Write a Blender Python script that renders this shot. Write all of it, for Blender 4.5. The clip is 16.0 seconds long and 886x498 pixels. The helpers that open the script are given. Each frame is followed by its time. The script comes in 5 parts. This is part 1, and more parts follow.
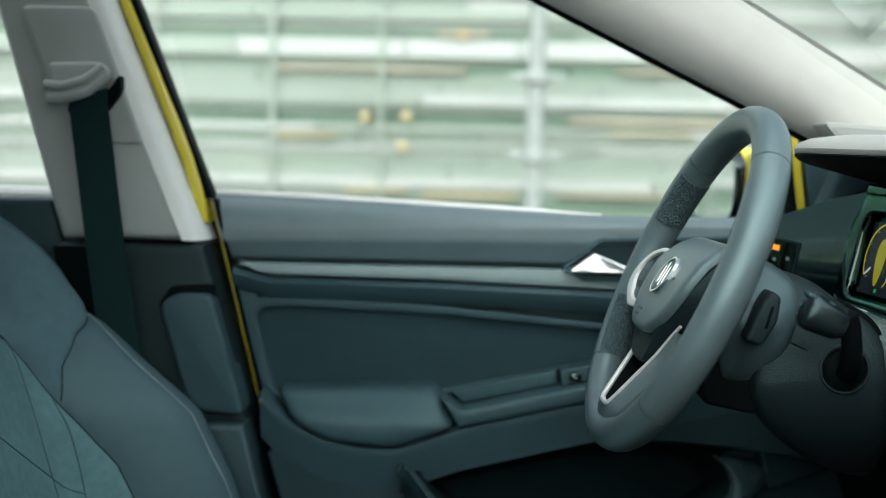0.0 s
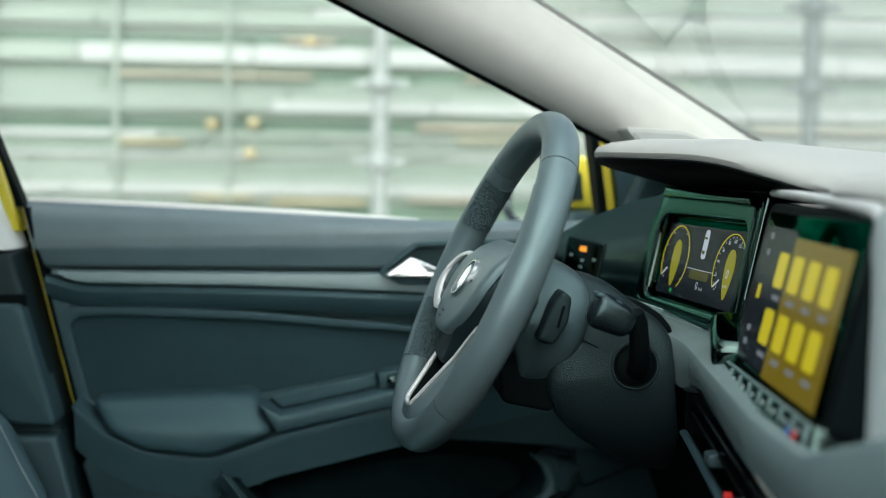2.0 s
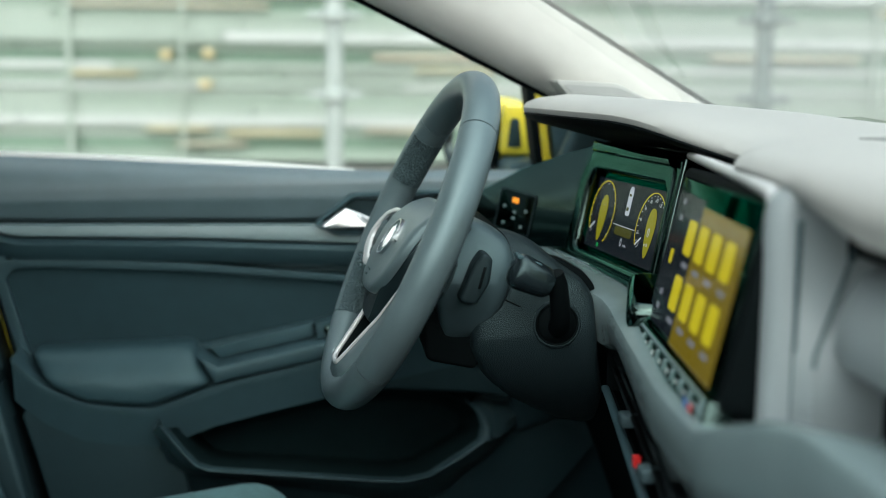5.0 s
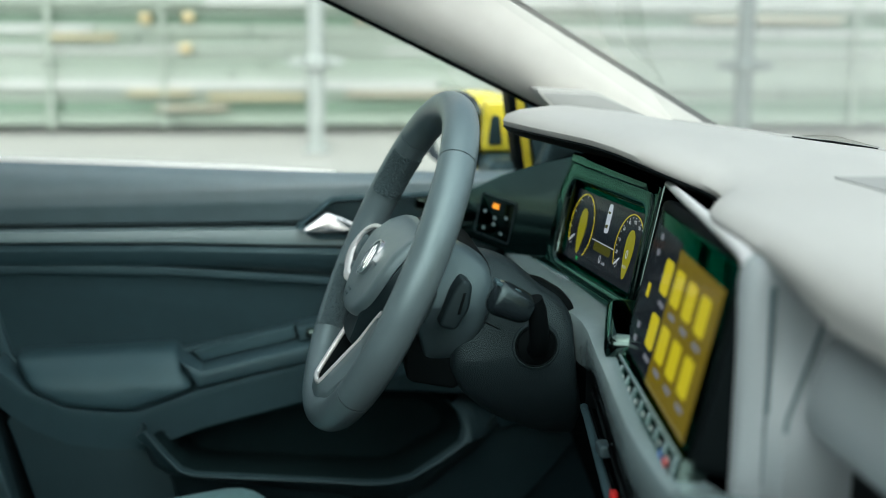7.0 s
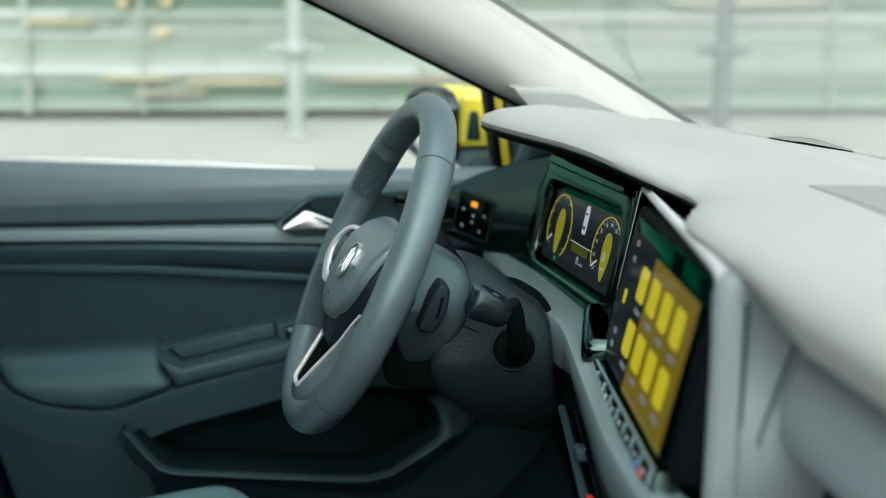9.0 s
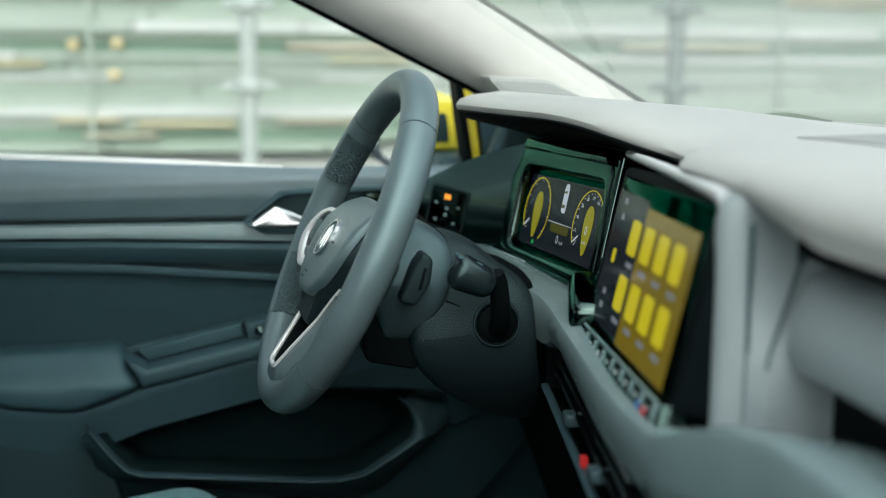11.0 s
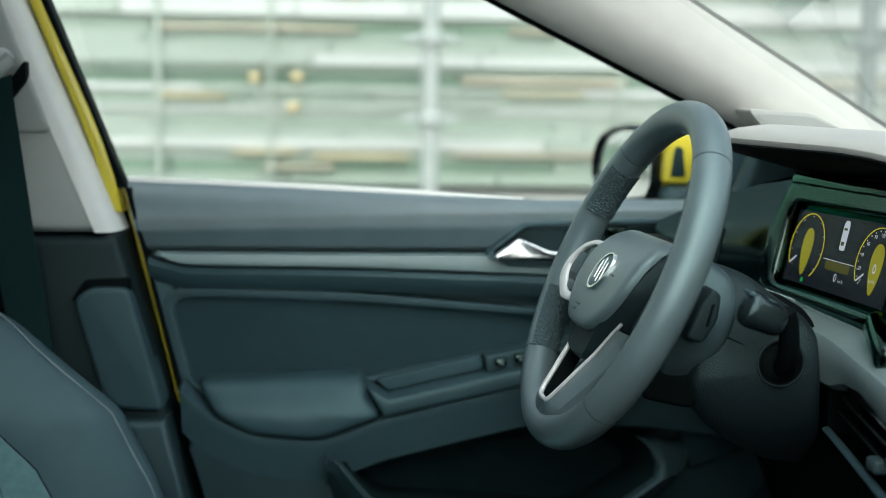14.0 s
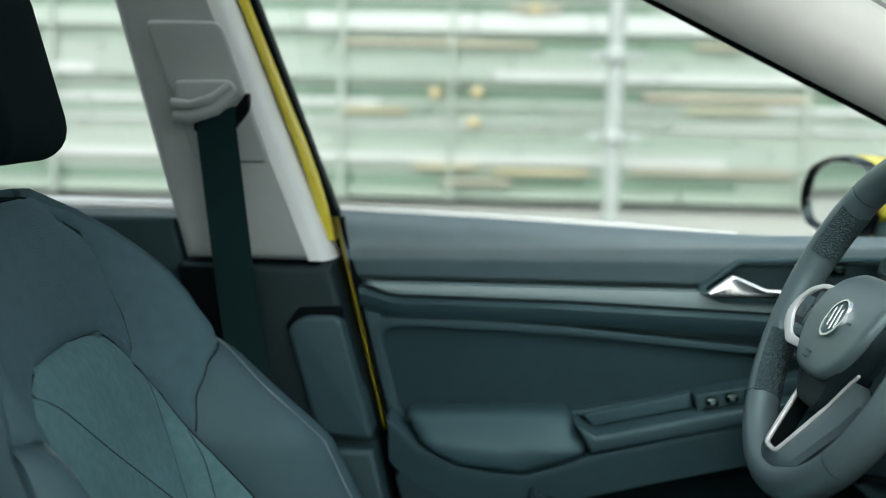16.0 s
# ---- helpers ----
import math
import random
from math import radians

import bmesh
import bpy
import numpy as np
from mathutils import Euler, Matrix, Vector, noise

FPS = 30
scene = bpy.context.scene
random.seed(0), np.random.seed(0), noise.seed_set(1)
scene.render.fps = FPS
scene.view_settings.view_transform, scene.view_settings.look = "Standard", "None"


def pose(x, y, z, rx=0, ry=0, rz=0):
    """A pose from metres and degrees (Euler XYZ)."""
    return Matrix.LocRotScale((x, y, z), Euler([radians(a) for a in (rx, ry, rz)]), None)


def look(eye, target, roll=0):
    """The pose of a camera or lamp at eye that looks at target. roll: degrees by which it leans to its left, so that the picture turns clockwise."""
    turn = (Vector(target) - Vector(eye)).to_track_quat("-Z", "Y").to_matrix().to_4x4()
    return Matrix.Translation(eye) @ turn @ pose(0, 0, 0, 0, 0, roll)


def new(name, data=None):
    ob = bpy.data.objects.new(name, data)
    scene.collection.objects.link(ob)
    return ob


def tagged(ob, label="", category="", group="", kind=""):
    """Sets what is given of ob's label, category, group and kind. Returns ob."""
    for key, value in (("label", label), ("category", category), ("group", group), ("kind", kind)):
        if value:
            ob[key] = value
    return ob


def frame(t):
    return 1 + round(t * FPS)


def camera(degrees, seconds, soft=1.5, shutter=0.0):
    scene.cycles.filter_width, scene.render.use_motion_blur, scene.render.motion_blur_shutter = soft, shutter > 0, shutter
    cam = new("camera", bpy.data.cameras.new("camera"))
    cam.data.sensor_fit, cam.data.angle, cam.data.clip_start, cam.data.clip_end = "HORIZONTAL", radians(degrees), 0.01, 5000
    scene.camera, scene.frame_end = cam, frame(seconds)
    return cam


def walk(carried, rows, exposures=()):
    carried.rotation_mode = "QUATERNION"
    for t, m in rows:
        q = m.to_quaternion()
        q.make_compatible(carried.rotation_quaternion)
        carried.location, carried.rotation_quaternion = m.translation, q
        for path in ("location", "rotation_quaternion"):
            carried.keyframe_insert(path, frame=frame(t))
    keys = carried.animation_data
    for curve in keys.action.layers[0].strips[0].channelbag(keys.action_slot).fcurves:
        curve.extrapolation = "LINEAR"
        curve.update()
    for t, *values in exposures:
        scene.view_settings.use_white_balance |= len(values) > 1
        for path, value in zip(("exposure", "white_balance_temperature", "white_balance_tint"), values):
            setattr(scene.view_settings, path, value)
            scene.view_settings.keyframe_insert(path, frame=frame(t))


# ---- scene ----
# Axes: x towards the car's nose, y towards the driver's door, z up from the road.
cam = camera(38.5, 16.0, soft=0.4)
cam.data.dof.use_dof = True
cam.data.dof.focus_distance = 1.27
cam.data.dof.aperture_fstop = 2.8
PATH = [
    (0, (0.081, 0.002, 1.003), (0.026, 1.995, 0.842), 1.2),
    (0.5, (0.093, 0.0, 1.003), (0.096, 1.994, 0.851), 1.2),
    (1, (0.114, -0.004, 1.003), (0.172, 1.989, 0.854), 1.1),
    (1.5, (0.13, -0.008, 1.004), (0.234, 1.984, 0.855), 1.0),
    (2, (0.15, -0.012, 1.003), (0.297, 1.977, 0.856), 0.9),
    (2.5, (0.168, -0.015, 1.003), (0.345, 1.971, 0.848), 0.8),
    (3, (0.186, -0.024, 1.002), (0.37, 1.96, 0.827), 0.8),
    (3.5, (0.195, -0.03, 1.006), (0.38, 1.951, 0.801), 0.7),
    (4, (0.195, -0.027, 1.017), (0.38, 1.95, 0.784), 0.6),
    (6.5, (0.202, -0.017, 1.11), (0.407, 1.942, 0.764), 0.6),
    (7, (0.202, -0.015, 1.133), (0.415, 1.938, 0.758), 0.5),
    (7.5, (0.202, -0.016, 1.149), (0.421, 1.933, 0.755), 0.6),
    (8, (0.204, -0.016, 1.158), (0.432, 1.929, 0.751), 0.5),
    (8.5, (0.204, -0.015, 1.161), (0.44, 1.928, 0.751), 0.5),
    (9, (0.205, -0.014, 1.16), (0.447, 1.928, 0.749), 0.5),
    (11.5, (0.143, -0.001, 1.05), (0.486, 1.95, 0.776), 0.4),
    (12, (0.114, 0.007, 1.051), (0.45, 1.961, 0.787), 0.4),
    (12.5, (0.093, 0.013, 1.05), (0.408, 1.971, 0.792), 0.5),
    (13, (0.07, 0.019, 1.051), (0.341, 1.984, 0.795), 0.7),
    (13.5, (0.048, 0.024, 1.052), (0.262, 1.996, 0.795), 0.8),
    (14, (0.02, 0.031, 1.053), (0.163, 2.011, 0.808), 0.9),
    (14.5, (-0.005, 0.038, 1.055), (0.078, 2.023, 0.821), 1.0),
    (15, (-0.026, 0.044, 1.061), (-0.009, 2.03, 0.827), 1.1),
    (15.5, (-0.036, 0.046, 1.069), (-0.077, 2.032, 0.833), 1.2),
    (16, (-0.048, 0.048, 1.084), (-0.149, 2.031, 0.843), 1.2),
]
walk(cam, [(t, look(eye, target, roll)) for t, eye, target, roll in PATH],
     exposures=[(0.0, 0.66, 6000, 1.0), (16.0, 0.66, 6000, 1.0)])

# ---- light: an overcast day ----
world = bpy.data.worlds.new("overcast")
world.use_nodes = True
scene.world = world
wn = world.node_tree.nodes
sky = wn.new("ShaderNodeTexSky")
sky.sky_type, sky.sun_disc = "NISHITA", False
sky.sun_elevation, sky.sun_rotation = radians(47), radians(188.6)
sky.dust_density, sky.air_density = 4.0, 1.5
wn["Background"].inputs["Strength"].default_value = 0.15
haze = wn.new("ShaderNodeHueSaturation")
haze.inputs["Saturation"].default_value = 0.4
world.node_tree.links.new(sky.outputs[0], haze.inputs["Color"])
world.node_tree.links.new(haze.outputs[0], wn["Background"].inputs["Color"])
sun = new("sun", bpy.data.lights.new("sun", "SUN"))
sun.data.energy, sun.data.angle, sun.data.color = 2.6, radians(110), (1.0, 0.97, 0.92)
sun.matrix_world = look((0, 0, 0), (0.08, 0.62, -0.78))


# ---- materials ----
def material(name, color, rough=0.5, metal=0.0, vary=0.12, scale=40.0, bump=0.0, bump_scale=400.0, coat=0.0, spec=0.5, tint=(0.72, 1.0, 1.02), dist=0.001, coat_rough=0.04):
    m = bpy.data.materials.new(name)
    m.use_nodes = True
    nt = m.node_tree
    n, k = nt.nodes, nt.links
    b = n["Principled BSDF"]
    b.inputs["Metallic"].default_value = metal
    b.inputs["Coat Weight"].default_value = coat
    b.inputs["Coat Roughness"].default_value = coat_rough
    b.inputs["Specular IOR Level"].default_value = spec
    if max(color) < 0.22:
        b.inputs["Specular Tint"].default_value = (*tint, 1)
    co = n.new("ShaderNodeTexCoord")
    fine = n.new("ShaderNodeTexNoise")
    fine.inputs["Scale"].default_value, fine.inputs["Detail"].default_value = scale, 5
    wide = n.new("ShaderNodeTexNoise")
    wide.inputs["Scale"].default_value, wide.inputs["Detail"].default_value = scale * 0.12, 3
    k.new(co.outputs["Object"], fine.inputs["Vector"])
    k.new(co.outputs["Object"], wide.inputs["Vector"])
    add = n.new("ShaderNodeMath")
    add.operation = "ADD"
    k.new(fine.outputs[0], add.inputs[0])
    k.new(wide.outputs[0], add.inputs[1])
    ramp = n.new("ShaderNodeMapRange")
    ramp.inputs["From Min"].default_value, ramp.inputs["From Max"].default_value = 0.6, 1.4
    ramp.inputs["To Min"].default_value, ramp.inputs["To Max"].default_value = 1 - vary, 1 + vary
    k.new(add.outputs[0], ramp.inputs["Value"])
    mul = n.new("ShaderNodeVectorMath")
    mul.operation = "SCALE"
    mul.inputs[0].default_value = color
    k.new(ramp.outputs[0], mul.inputs["Scale"])
    k.new(mul.outputs[0], b.inputs["Base Color"])
    rr = n.new("ShaderNodeMapRange")
    rr.inputs["From Min"].default_value, rr.inputs["From Max"].default_value = 0.6, 1.4
    rr.inputs["To Min"].default_value, rr.inputs["To Max"].default_value = max(rough - 0.05, 0.02), min(rough + 0.05, 1)
    k.new(add.outputs[0], rr.inputs["Value"])
    k.new(rr.outputs[0], b.inputs["Roughness"])
    if bump:
        grain = n.new("ShaderNodeTexVoronoi")
        grain.inputs["Scale"].default_value = bump_scale
        k.new(co.outputs["Object"], grain.inputs["Vector"])
        bp = n.new("ShaderNodeBump")
        bp.inputs["Strength"].default_value, bp.inputs["Distance"].default_value = bump, dist
        k.new(grain.outputs["Distance"], bp.inputs["Height"])
        k.new(bp.outputs[0], b.inputs["Normal"])
    return m


def ribbed(name, color, scale, rough=0.9):
    """Woven cloth with fine ribs across it."""
    m = material(name, color, rough, vary=0.15, scale=60)
    nt = m.node_tree
    co = nt.nodes.new("ShaderNodeTexCoord")
    w = nt.nodes.new("ShaderNodeTexWave")
    w.bands_direction = "Z"
    w.inputs["Scale"].default_value = scale
    w.inputs["Distortion"].default_value = 0.6
    bp = nt.nodes.new("ShaderNodeBump")
    bp.inputs["Strength"].default_value, bp.inputs["Distance"].default_value = 0.32, 0.001
    nt.links.new(co.outputs["Object"], w.inputs["Vector"])
    nt.links.new(w.outputs["Fac"], bp.inputs["Height"])
    nt.links.new(bp.outputs[0], nt.nodes["Principled BSDF"].inputs["Normal"])
    return m


def glow(name, color, strength):
    m = bpy.data.materials.new(name)
    m.use_nodes = True
    b = m.node_tree.nodes["Principled BSDF"]
    b.inputs["Base Color"].default_value = (0.01, 0.01, 0.01, 1)
    b.inputs["Roughness"].default_value = 0.15
    b.inputs["Specular Tint"].default_value = (0.45, 1.0, 0.8, 1)
    b.inputs["Specular IOR Level"].default_value = 0.1
    b.inputs["Emission Color"].default_value = (*color, 1)
    b.inputs["Emission Strength"].default_value = strength
    return m


def pane_glass(name, tint, gloss):
    """Thin sheet glass: mostly clear, with a clean reflection."""
    m = bpy.data.materials.new(name)
    m.use_nodes = True
    nt = m.node_tree
    nt.nodes.clear()
    out = nt.nodes.new("ShaderNodeOutputMaterial")
    mix = nt.nodes.new("ShaderNodeMixShader")
    tr = nt.nodes.new("ShaderNodeBsdfTransparent")
    gl = nt.nodes.new("ShaderNodeBsdfGlossy")
    fr = nt.nodes.new("ShaderNodeFresnel")
    sc = nt.nodes.new("ShaderNodeMath")
    sc.operation = "MULTIPLY"
    sc.inputs[1].default_value = gloss
    fr.inputs["IOR"].default_value = 1.5
    tr.inputs["Color"].default_value = (*tint, 1)
    gl.inputs["Roughness"].default_value = 0.02
    nt.links.new(fr.outputs[0], sc.inputs[0])
    nt.links.new(sc.outputs[0], mix.inputs[0])
    nt.links.new(tr.outputs[0], mix.inputs[1])
    nt.links.new(gl.outputs[0], mix.inputs[2])
    nt.links.new(mix.outputs[0], out.inputs[0])
    return m


M_PLASTIC = material("dark moulded plastic", (0.0295, 0.0558, 0.0656), 0.45, bump=0.18, bump_scale=1300)
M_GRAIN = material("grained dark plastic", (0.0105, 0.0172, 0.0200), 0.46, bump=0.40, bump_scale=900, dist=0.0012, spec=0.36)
M_SOFT = material("soft-touch slate trim", (0.105, 0.152, 0.168), 0.46, bump=0.12, bump_scale=1100, spec=0.9, tint=(1.0, 1.0, 1.0))
M_HOUSE = material("slate column plastic", (0.040, 0.062, 0.070), 0.38, bump=0.12, bump_scale=1100)
M_DASH = material("soft grey dash skin", (0.362, 0.364, 0.346), 0.48, bump=0.12, bump_scale=900, vary=0.05)
M_CHEEK = material("blue-grey dash plastic", (0.235, 0.268, 0.276), 0.42, bump=0.10, bump_scale=900, vary=0.05)
M_BAND = material("satin grey dash decor", (0.142, 0.188, 0.193), 0.22, bump=0.06, bump_scale=900, vary=0.04, scale=120)
M_STRIP = material("satin grey decor", (0.175, 0.24, 0.245), 0.34, vary=0.08, tint=(0.72, 1.0, 1.02))
# rubber; also stands in for deep shade in hollows and gaps
M_BLACK = material("black rubber and deep shade", (0.0022, 0.0032, 0.0036), 0.6, spec=0.07)
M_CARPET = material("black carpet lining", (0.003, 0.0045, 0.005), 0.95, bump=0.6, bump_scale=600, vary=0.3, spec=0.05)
M_FLOCK = material("dark flock lining", (0.007, 0.015, 0.016), 0.95, bump=0.5, bump_scale=700, vary=0.3, spec=0.06)
M_GLOSS = material("gloss black lacquer", (0.062, 0.088, 0.080), 0.08, metal=1.0, vary=0.05, tint=(0.50, 0.74, 0.66))
M_GLOSSK = material("shiny black plastic", (0.004, 0.005, 0.0055), 0.12, vary=0.05, spec=0.6, tint=(0.8, 1.0, 1.0))
M_KNOB = material("satin black switch plastic", (0.007, 0.011, 0.013), 0.24, bump=0.06, bump_scale=1400)
M_SKIRT = material("dark hub plastic", (0.009, 0.0155, 0.0180), 0.5, bump=0.12, bump_scale=1300, spec=0.28)
M_LEATHER = material("smooth slate leather", (0.070, 0.096, 0.104), 0.44, bump=0.12, bump_scale=1300, spec=0.9, coat=0.35, coat_rough=0.30)
M_ARM = material("dark slate armrest leather", (0.0323, 0.0629, 0.0739), 0.45, bump=0.15, bump_scale=1100)
M_RIM = material("slate hard door plastic", (0.0195, 0.0365, 0.0420), 0.42, bump=0.2, bump_scale=1100, spec=0.4)
M_CARD = material("dark hard door plastic", (0.0120, 0.0260, 0.0310), 0.45, bump=0.2, bump_scale=1100, spec=0.35)
M_PERF = material("scale-patterned leather", (0.040, 0.060, 0.066), 0.45, bump=0.8, bump_scale=420, dist=0.003)
M_CHROME = material("satin chrome", (0.80, 0.81, 0.82), 0.16, metal=1.0, vary=0.03)
M_SILVER = material("silver paint", (0.62, 0.63, 0.63), 0.32, metal=0.35, vary=0.04)
# near white: the sky's reflection on the waist strips is in the colour
M_WAIST = material("waist trim with painted sky glint", (0.90, 0.90, 0.86), 0.45, metal=0.1, vary=0.04)
M_HEAD = material("light cream pillar cloth", (0.55, 0.54, 0.505), 0.8, bump=0.25, bump_scale=1200, vary=0.05)
# lighter copy of the pillar plastic, with window light in its colour
M_BPIL_LIT = material("pillar plastic lightened as lit", (0.74, 0.75, 0.72), 0.45, bump=0.1, bump_scale=900, vary=0.04)
M_GRILLE = material("fine grey grille cloth", (0.255, 0.262, 0.252), 0.7, bump=0.3, bump_scale=1500, vary=0.06)
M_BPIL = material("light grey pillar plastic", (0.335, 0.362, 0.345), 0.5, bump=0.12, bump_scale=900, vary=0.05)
M_YELLOW = material("yellow metallic car paint", (0.64, 0.53, 0.04), 0.26, vary=0.05, coat=0.4)
M_WEB = material("black belt webbing", (0.010, 0.024, 0.025), 0.9, bump=0.4, bump_scale=700, spec=0.08)
M_FABRIC = ribbed("ribbed slate cloth", (0.070, 0.118, 0.136), 160.0)
M_REST = material("black-green headrest cloth", (0.004, 0.009, 0.010), 0.9, bump=0.3, bump_scale=700, spec=0.12)
M_INSERT = ribbed("dark door insert cloth", (0.0205, 0.0430, 0.0510), 160.0)
M_SUEDE = material("grey-green suede cloth", (0.098, 0.176, 0.186), 0.95, vary=0.22, scale=90, bump=0.3, bump_scale=500)
M_BOLSTER = material("slate seat leatherette", (0.046, 0.080, 0.094), 0.5, bump=0.15, bump_scale=900)
M_STITCH = material("pale seam thread", (0.19, 0.23, 0.25), 0.8)
M_WINDOW = pane_glass("side window glass", (0.98, 0.99, 0.98), 0.4)
M_SHIELD = pane_glass("windscreen glass", (0.97, 0.99, 0.98), 0.42)
M_MIRROR = material("mirror glass", (0.85, 0.87, 0.87), 0.02, metal=1.0, vary=0.0)
M_SCREEN = material("dark display glass", (0.012, 0.019, 0.018), 0.05, metal=1.0, vary=0.02, tint=(0.42, 0.60, 0.52))
M_GLOWY = glow("yellow display light", (0.62, 0.50, 0.008), 0.50)
M_GLOWD = glow("amber display light", (0.31, 0.21, 0.006), 0.28)
M_GLOWF = glow("olive dial light", (0.40, 0.36, 0.010), 0.34)
M_GLOWW = glow("white display light", (0.8, 0.82, 0.9), 0.33)
M_GLOWK = glow("dim olive display light", (0.14, 0.13, 0.006), 0.22)
M_GLOWN = glow("navy display light", (0.008, 0.012, 0.020), 0.24)
M_GLOWG = glow("green lamp light", (0.05, 0.65, 0.15), 0.25)
M_GLOWO = glow("orange lamp light", (1.0, 0.30, 0.02), 0.9)
M_RED = material("red marking", (0.55, 0.02, 0.02), 0.4)
M_BLUE = material("blue marking", (0.03, 0.12, 0.45), 0.4)
M_PRINT = material("pale grey printing", (0.5, 0.52, 0.52), 0.5)
M_CAPTION = glow("grey display print", (0.30, 0.30, 0.34), 0.30)
M_ROAD = material("grey asphalt paving", (0.085, 0.087, 0.085), 0.9, vary=0.2, scale=5, bump=0.4, bump_scale=60)
M_DECK = material("pale concrete deck", (0.300, 0.298, 0.272), 0.85, vary=0.10, scale=3, bump=0.2, bump_scale=60)
M_STEEL = material("galvanised steel tube", (0.36, 0.385, 0.365), 0.5, metal=0.2, vary=0.1, scale=20)
M_STEEL_D = material("dull dark steel tube", (0.16, 0.18, 0.17), 0.5, metal=0.2, vary=0.15, scale=20)
M_SLAT = material("pale green glass slat", (0.325, 0.365, 0.315), 0.45, vary=0.10, scale=2.0)
M_SLAT_W = material("white enamel rail", (0.47, 0.485, 0.46), 0.5, vary=0.08, scale=2.0)
M_SLAT_G = material("grey-green panel", (0.285, 0.338, 0.280), 0.5, vary=0.18, scale=1.2)
M_SLAT_D = material("dark green panel", (0.165, 0.235, 0.175), 0.5, vary=0.35, scale=1.6)
M_HEDGE = material("leaf green wall", (0.085, 0.150, 0.095), 0.8, vary=0.4, scale=2.5)
M_CAP = material("straw yellow plastic", (0.52, 0.42, 0.23), 0.6, vary=0.15, scale=8)
M_TAN = material("tan timber board", (0.40, 0.365, 0.285), 0.7, vary=0.25, scale=4)
M_SAND = material("yellow straw board", (0.42, 0.38, 0.25), 0.7, vary=0.2, scale=4)


# ---- mesh helpers ----
def finish(bm, name, mat, parent=None, label="", sharp=40):
    bmesh.ops.recalc_face_normals(bm, faces=bm.faces)
    me = bpy.data.meshes.new(name)
    bm.to_mesh(me)
    bm.free()
    for p in me.polygons:
        p.use_smooth = True
    me.set_sharp_from_angle(angle=radians(sharp))
    me.materials.append(mat)
    ob = new(name, me)
    if parent:
        ob.parent = parent
    if label:
        tagged(ob, label)
    return ob


def part(name, bm, mat, parent, label=""):
    """One mesh under a thing or a part."""
    return finish(bm, name, mat, parent, label)


def thing(name, label, category, group="", kind=""):
    return tagged(new(name), label, category, group, kind)


def prism(outline, a, b, bevel=0.0, seg=3, axis="y", m=None, bm=None, all_edges=False):
    """A bar with the given outline, from a (seen side) to b along the axis, its seen rim rounded."""
    bm = bm or bmesh.new()
    put = {"y": lambda p, d: (p[0], d, p[1]), "x": lambda p, d: (d, p[0], p[1]), "z": lambda p, d: (p[0], p[1], d)}[axis]
    front = [bm.verts.new(put(p, a)) for p in outline]
    back = [bm.verts.new(put(p, b)) for p in outline]
    f = bm.faces.new(front)
    bm.faces.new(back[::-1])
    n = len(outline)
    sides = [bm.faces.new((front[i], back[i], back[(i + 1) % n], front[(i + 1) % n])) for i in range(n)]
    bmesh.ops.recalc_face_normals(bm, faces=[f, *sides])
    if bevel:
        edges = list(f.edges)
        if all_edges:
            edges = list({e for s in sides for e in s.edges})
        bmesh.ops.bevel(bm, geom=edges, offset=bevel, segments=seg, profile=0.5, affect="EDGES", clamp_overlap=True)
    if m is not None:
        bm.transform(m)
    return bm


def ring_prism(outer, inner, a, b, bevel=0.0, m=None):
    """A flat frame between two outlines with the same number of corners."""
    bm = bmesh.new()
    n = len(outer)
    L = [[bm.verts.new((p[0], d, p[1])) for p in o] for o, d in ((outer, a), (inner, a), (outer, b), (inner, b))]
    fr = []
    for i in range(n):
        j = (i + 1) % n
        fr.append(bm.faces.new((L[0][i], L[0][j], L[1][j], L[1][i])))
        bm.faces.new((L[2][j], L[2][i], L[3][i], L[3][j]))
        bm.faces.new((L[0][j], L[0][i], L[2][i], L[2][j]))
        bm.faces.new((L[1][i], L[1][j], L[3][j], L[3][i]))
    bmesh.ops.recalc_face_normals(bm, faces=bm.faces)
    if bevel:
        keep = set(fr)
        es = [e for f in fr for e in f.edges if sum(g in keep for g in e.link_faces) == 1]
        bmesh.ops.bevel(bm, geom=list(set(es)), offset=bevel, segments=3, profile=0.5, affect="EDGES", clamp_overlap=True)
    if m is not None:
        bm.transform(m)
    return bm


def block(c, s, bevel=0.004, seg=3, m=None, bm=None):
    """A rounded box round c with the sizes s."""
    own = bmesh.new()
    bmesh.ops.create_cube(own, size=1.0)
    bmesh.ops.scale(own, vec=s, verts=own.verts)
    if bevel:
        bmesh.ops.bevel(own, geom=list(own.edges), offset=bevel, segments=seg, profile=0.5, affect="EDGES", clamp_overlap=True)
    bmesh.ops.translate(own, vec=c, verts=own.verts)
    if m is not None:
        own.transform(m)
    return own


def sheet(rows, closed=False, caps=False):
    """A skin over rows of points; closed joins each row's ends."""
    bm = bmesh.new()
    g = [[bm.verts.new(p) for p in r] for r in rows]
    w = len(rows[0])
    for i in range(len(rows) - 1):
        for j in range(w if closed else w - 1):
            k = (j + 1) % w
            bm.faces.new((g[i][j], g[i][k], g[i + 1][k], g[i + 1][j]))
    if caps:
        bm.faces.new(g[0])
        bm.faces.new(g[-1][::-1])
    return bm


